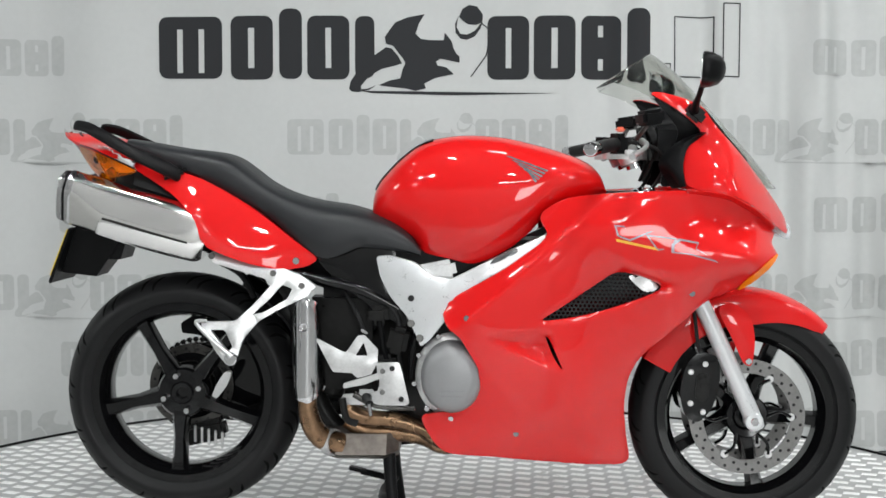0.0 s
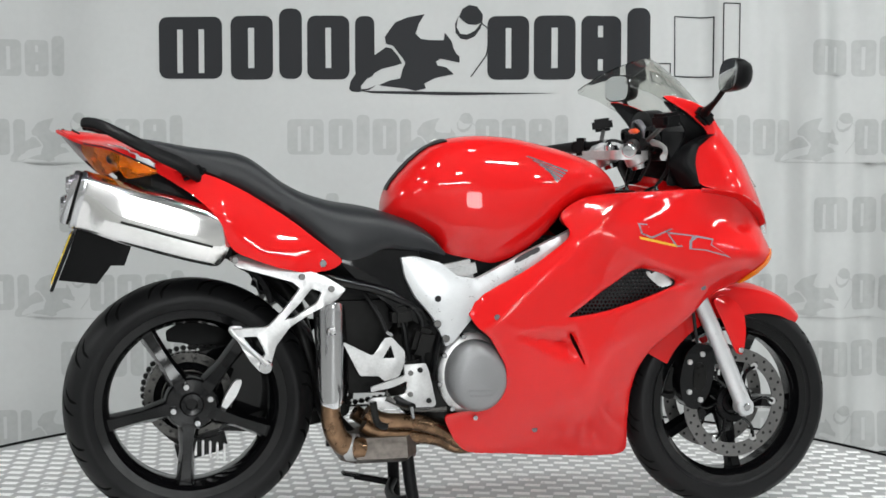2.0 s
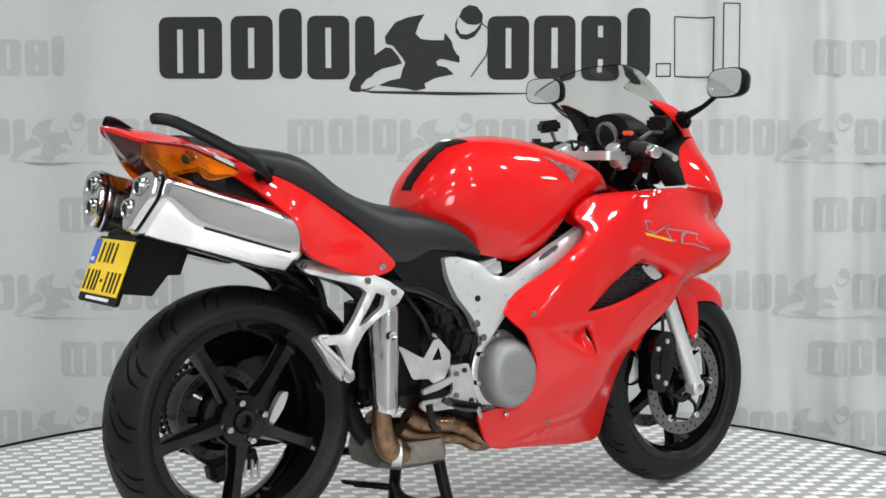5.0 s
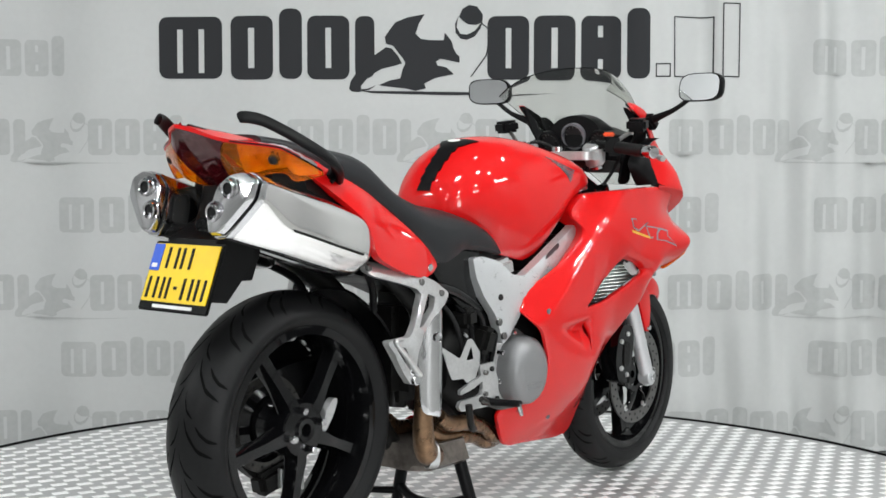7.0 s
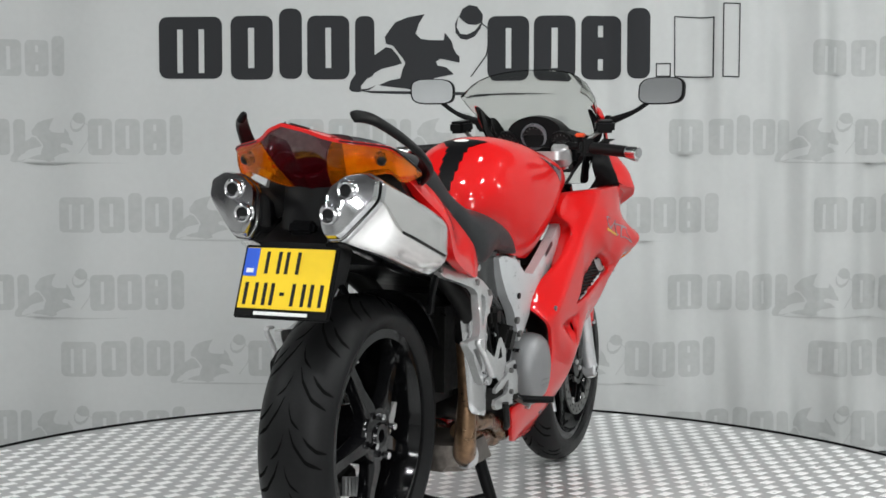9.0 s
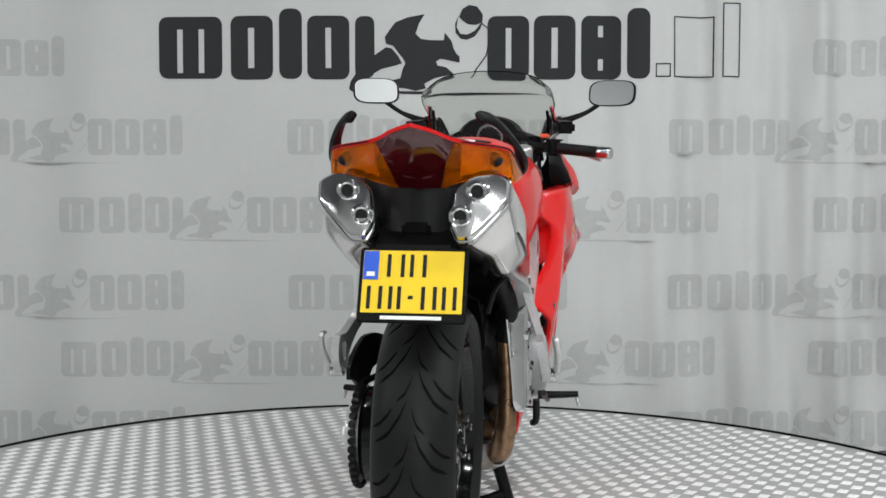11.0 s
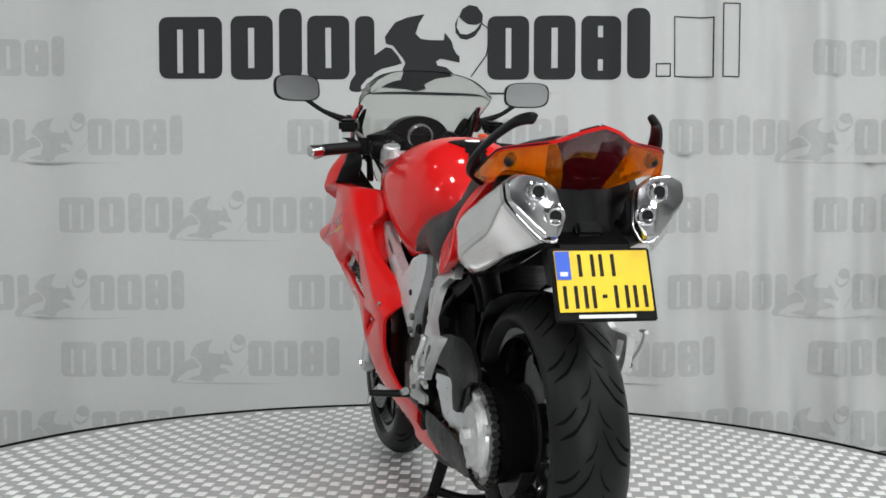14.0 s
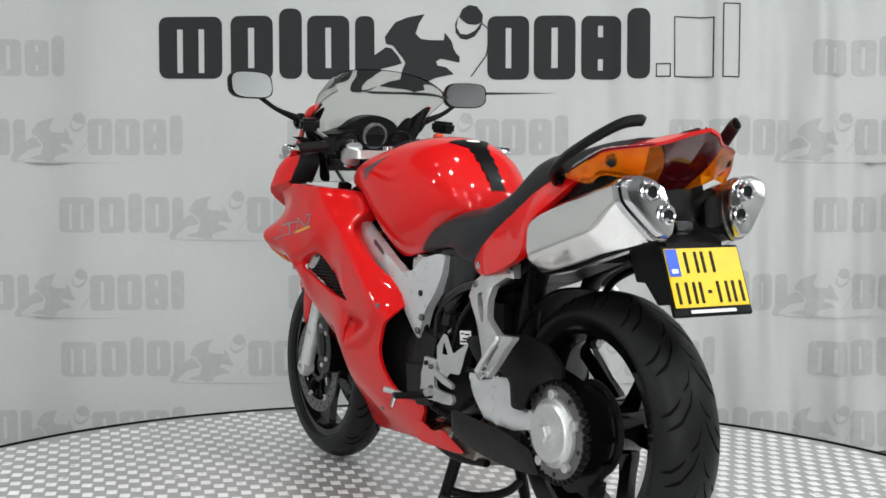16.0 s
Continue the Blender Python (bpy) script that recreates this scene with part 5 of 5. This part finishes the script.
for s in BOTH:
    part("cockpit_trim", panel([(0.515, 1.114), (0.60, 1.075), (0.655, 1.02), (0.615, 0.985), (0.598, 0.946), (0.598, 0.892), (0.545, 0.886), (0.562, 0.95), (0.592, 1.02), (0.565, 1.06)], lambda x, z: 0.186 - 0.10 * max(0, 0.60 - x) - 0.03 * min(1.0, max(0.0, (1.04 - z) / 0.06)), 0.010, s), BLACK, bike)
    part("screen_side_trim", panel([(0.60, 1.085), (0.645, 1.09), (0.70, 1.03), (0.78, 0.945), (0.74, 0.95), (0.66, 1.02)], lambda x, z: 0.175 - 0.42 * max(0, x - 0.64), 0.008, s), BLACK, bike)
    # red returns that fold inwards from the cowl and from the fairing's upper and rear edge
    flank = zip(spline([(0.598, 0.244, 0.890), (0.594, 0.233, 0.92), (0.594, 0.220, 0.946), (0.606, 0.205, 0.985), (0.626, 0.198, 1.004), (0.646, 0.192, 1.020)], 4), spline([(0.575, 0.188, 0.886), (0.556, 0.182, 0.915), (0.542, 0.178, 0.945), (0.562, 0.178, 0.975), (0.600, 0.180, 1.003), (0.640, 0.184, 1.018)], 4))
    part("cowl_return", shell([[(p[0] + (q[0] - p[0]) * k / 5, s * (p[1] + (q[1] - p[1]) * k / 5 + 0.012 * math.sin(math.pi * k / 5)), p[2] + (q[2] - p[2]) * k / 5) for k in range(6)] for p, q in flank], 0.004), BLACK, bike, "black inner edge of the cowl")
    lip = [[(x, s * (cowl_f(x, z) - 0.002 - (cowl_f(x, z) - fair_f(x, z - 0.010)) * k / 3), z - 0.002 - 0.010 * k / 3) for k in range(4)] for x, z in ((0.60, 0.888), (0.63, 0.885), (0.665, 0.880), (0.70, 0.874), (0.735, 0.858), (0.775, 0.838), (0.81, 0.815), (0.838, 0.795))]
    part("cowl_lip", shell(lip, 0.003), RED, bike)
    edge = spline([(0.60, 0, 0.881), (0.49, 0, 0.876), (0.39, 0, 0.869), (0.325, 0, 0.860), (0.288, 0, 0.845), (0.258, 0, 0.823), (0.254, 0, 0.806), (0.275, 0, 0.766), (0.20, 0, 0.708), (0.15, 0, 0.676)], 5)
    deep = np.interp(np.linspace(0, 1, len(edge)), (0, 0.3, 0.6, 0.8, 1.0), (0.070, 0.070, 0.068, 0.055, 0.022))
    skin = []
    for p, d in zip(edge, deep):
        y = fair_f(p[0], p[2]) - 0.004
        skin.append([(p[0] + 0.016 * k / 5, s * (y - d * k / 5), p[2] + 0.006 * math.sin(math.pi * k / 5) - 0.010 * k / 5) for k in range(6)])
    part("fairing_return", shell(skin, 0.004), RED, bike)
    part("inner_fairing", panel([(0.40, 0.850), (0.60, 0.858), (0.60, 0.80), (0.45, 0.70), (0.32, 0.76), (0.31, 0.84)], lambda x, z: 0.165 + 0.12 * max(0, x - 0.45), 0.01, s), BLACK, bike)
    # mirrors
    hub = Vector((0.613, s * 0.366, 1.166 + s * 0.004))
    place = Matrix.Translation(hub) @ pose(0, 0, 0, 0, 4, s * 8.5)
    def ring(k, x):
        return [(x, k * 0.071 * math.copysign(abs(math.cos(a)) ** 0.55, math.cos(a)) + s * 0.004 * math.sin(a), k * 0.0395 * math.copysign(abs(math.sin(a)) ** 0.6, math.sin(a))) for a in (math.tau * q / 40 for q in range(40))]
    mirror = part("mirror", loft([ring(1.0, -0.004), ring(1.02, 0.004), ring(0.97, 0.018), ring(0.78, 0.036), ring(0.45, 0.047), ring(0.15, 0.050)]), BLACK, bike, "black wing mirror", place=place)
    part("mirror_glass", loft([ring(0.93, -0.0062), ring(0.93, -0.003)]), MIRROR, mirror, "silvered mirror glass")
    part("mirror_stalk", tube([(0.620, s * 0.205, 1.072), (0.617, s * 0.24, 1.084), (0.616, s * 0.285, 1.102), (0.618, s * 0.325, 1.128), (0.622, s * 0.350, 1.150)], [0.014, 0.010, 0.0068, 0.007, 0.012], 12), BLACK, bike, "black mirror stalk")
    part("mirror_foot", box((0.624, s * 0.205, 1.068), (0.050, 0.030, 0.034), 0.008, (0, 40, 0)), BLACK, bike)
    # handlebars
    a, b = Vector((0.470, s * 0.125, 1.000)), Vector((0.364, s * 0.345, 0.978))
    d = (b - a).normalized()
    bar_ob = part("handlebar", tube([a, a.lerp(b, 0.5), b], 0.011, 14, 2), BLACK, bike, "clip-on handlebar")
    part("grip", tube([a + d * 0.10, a + d * 0.17, b - d * 0.018], 0.0168, 16, 3), RUBBER, bar_ob, "black rubber grip")
    part("bar_end", tube([b - d * 0.018, b - d * 0.008, b + d * 0.022, b + d * 0.027], [0.014, 0.0175, 0.0175, 0.012], 18, 3), CHROME, bar_ob, "bright bar-end weight")
    part("switch_pod", box(a + d * 0.078, (0.042, 0.05, 0.05), 0.010, (0, 0, s * -30)), BLACK, bar_ob, "black switch pod")
    part("lever", tube([(0.500, s * 0.165, 1.000), (0.505, s * 0.21, 0.992), (0.490, s * 0.27, 0.978), (0.455, s * 0.338, 0.960)], [0.009, 0.0065, 0.006, 0.0085], 10), CAST, bar_ob, "polished lever")
    part("reservoir", box(Vector((0.510, s * 0.225, 1.056)), (0.058, 0.056, 0.036), 0.008, (0, -8, s * -20)), BLACK, bike, "black fluid reservoir")
    part("reservoir_stay", tube([(0.508, s * 0.21, 1.04), (0.485, s * 0.165, 1.005)], 0.006, 8, 2), DISC, bike)
    part("clamp", knob(0.028, 0.03, -0.03, (0, 0, 0), 20), CAST, bike, place=Matrix.Translation((0.470, s * 0.108, 0.972)) @ pose(0, 0, 0, 64, 0, 90))
    part("fork_cap", tube([(0.492, s * 0.104, 0.935), (0.470, s * 0.104, 0.995), (0.466, s * 0.104, 1.004)], [0.022, 0.022, 0.014], 18, 3), CHROME, bike)
    part("cable", tube([(0.45, s * 0.14, 0.99), (0.50, s * 0.10, 1.01), (0.545, s * 0.05, 0.97), (0.52, s * 0.03, 0.90)], 0.0045, 8), INK, bike)
    part("clutch_cable", tube([(0.46, s * 0.17, 1.00), (0.54, s * 0.15, 0.98), (0.56, s * 0.12, 0.93), (0.52, s * 0.09, 0.86)], 0.005, 8), INK, bike)
part("orange_switch", box((0.445, -0.172, 1.028), (0.022, 0.030, 0.012), 0.004), ORANGE, bike, "orange-red kill switch")
part("yoke", slab([(0.40, -0.125), (0.50, -0.14), (0.53, -0.06), (0.53, 0.06), (0.50, 0.14), (0.40, 0.125), (0.43, 0)], 0.001, 0.026), CAST, bike, "silver top yoke", place=Matrix.Translation((0, 0, 0.955)) @ pose(0, 0, 0, 90, 0, 0))
part("ignition", knob(0.018, 0.02, -0.02, (0, 0, 0), 18), CHROME, bike, place=Matrix.Translation((0.45, 0, 0.975)) @ pose(0, 0, 0, 90, 0, 0))


# tyre grooves: thin raised strips, a groove's inner shade put into their colour
def groove(R, W, pts, wide):
    rings = []
    for k in range(13):
        u = k / 12
        a = float(np.interp(u, (0, 0.35, 0.7, 1), [p[0] for p in pts]))
        f = float(np.interp(u, (0, 0.35, 0.7, 1), [p[1] for p in pts]))
        ring = []
        for q in (-1, 0, 1):
            w = wide * (1 - abs(2 * u - 1) ** 4 * 0.8)
            r = R - 0.47 * W * (1 - math.cos(a)) + 0.0006
            g = f + q * w / R
            ring.append((r * math.cos(g), W / 2 * math.sin(a) / math.sin(1.15), r * math.sin(g)))
        rings.append(ring)
    return loft(rings, closed=False)


for wh, R, W, n in ((rear, 0.309, 0.174, 15), (front, 0.296, 0.118, 14)):
    for s in BOTH:
        for pts, wide in (([(0.10 * s, 0.0), (0.22 * s, 0.10), (0.50 * s, 0.22), (0.86 * s, 0.27)], 0.0052), ([(0.42 * s, 0.05), (0.55 * s, 0.10), (0.74 * s, 0.145), (0.98 * s, 0.16)], 0.0046), ([(0.02 * s, 0.24), (0.05 * s, 0.30), (0.14 * s, 0.37), (0.32 * s, 0.42)], 0.004)):
            base = None
            for k in range(n):
                m = pose(0, 0, 0, 0, -360 / n * (k + 0.5 * (s > 0)), 0)
                base = again(base, wh, m) if base else part("tread_groove", groove(R, W, pts, wide), GROOVE, wh, place=m)


def motions():
    times = [0.5 * k for k in range(33)]
    walk(turntable, [(t, pose(0, 0, 0, 0, 0, START + SPEED * t)) for t in times])
    walk(bike, [(t, pose(0, 0, 0, 0, 0, START + SPEED * t) @ pose(0, MID, 0)) for t in times])


motions()
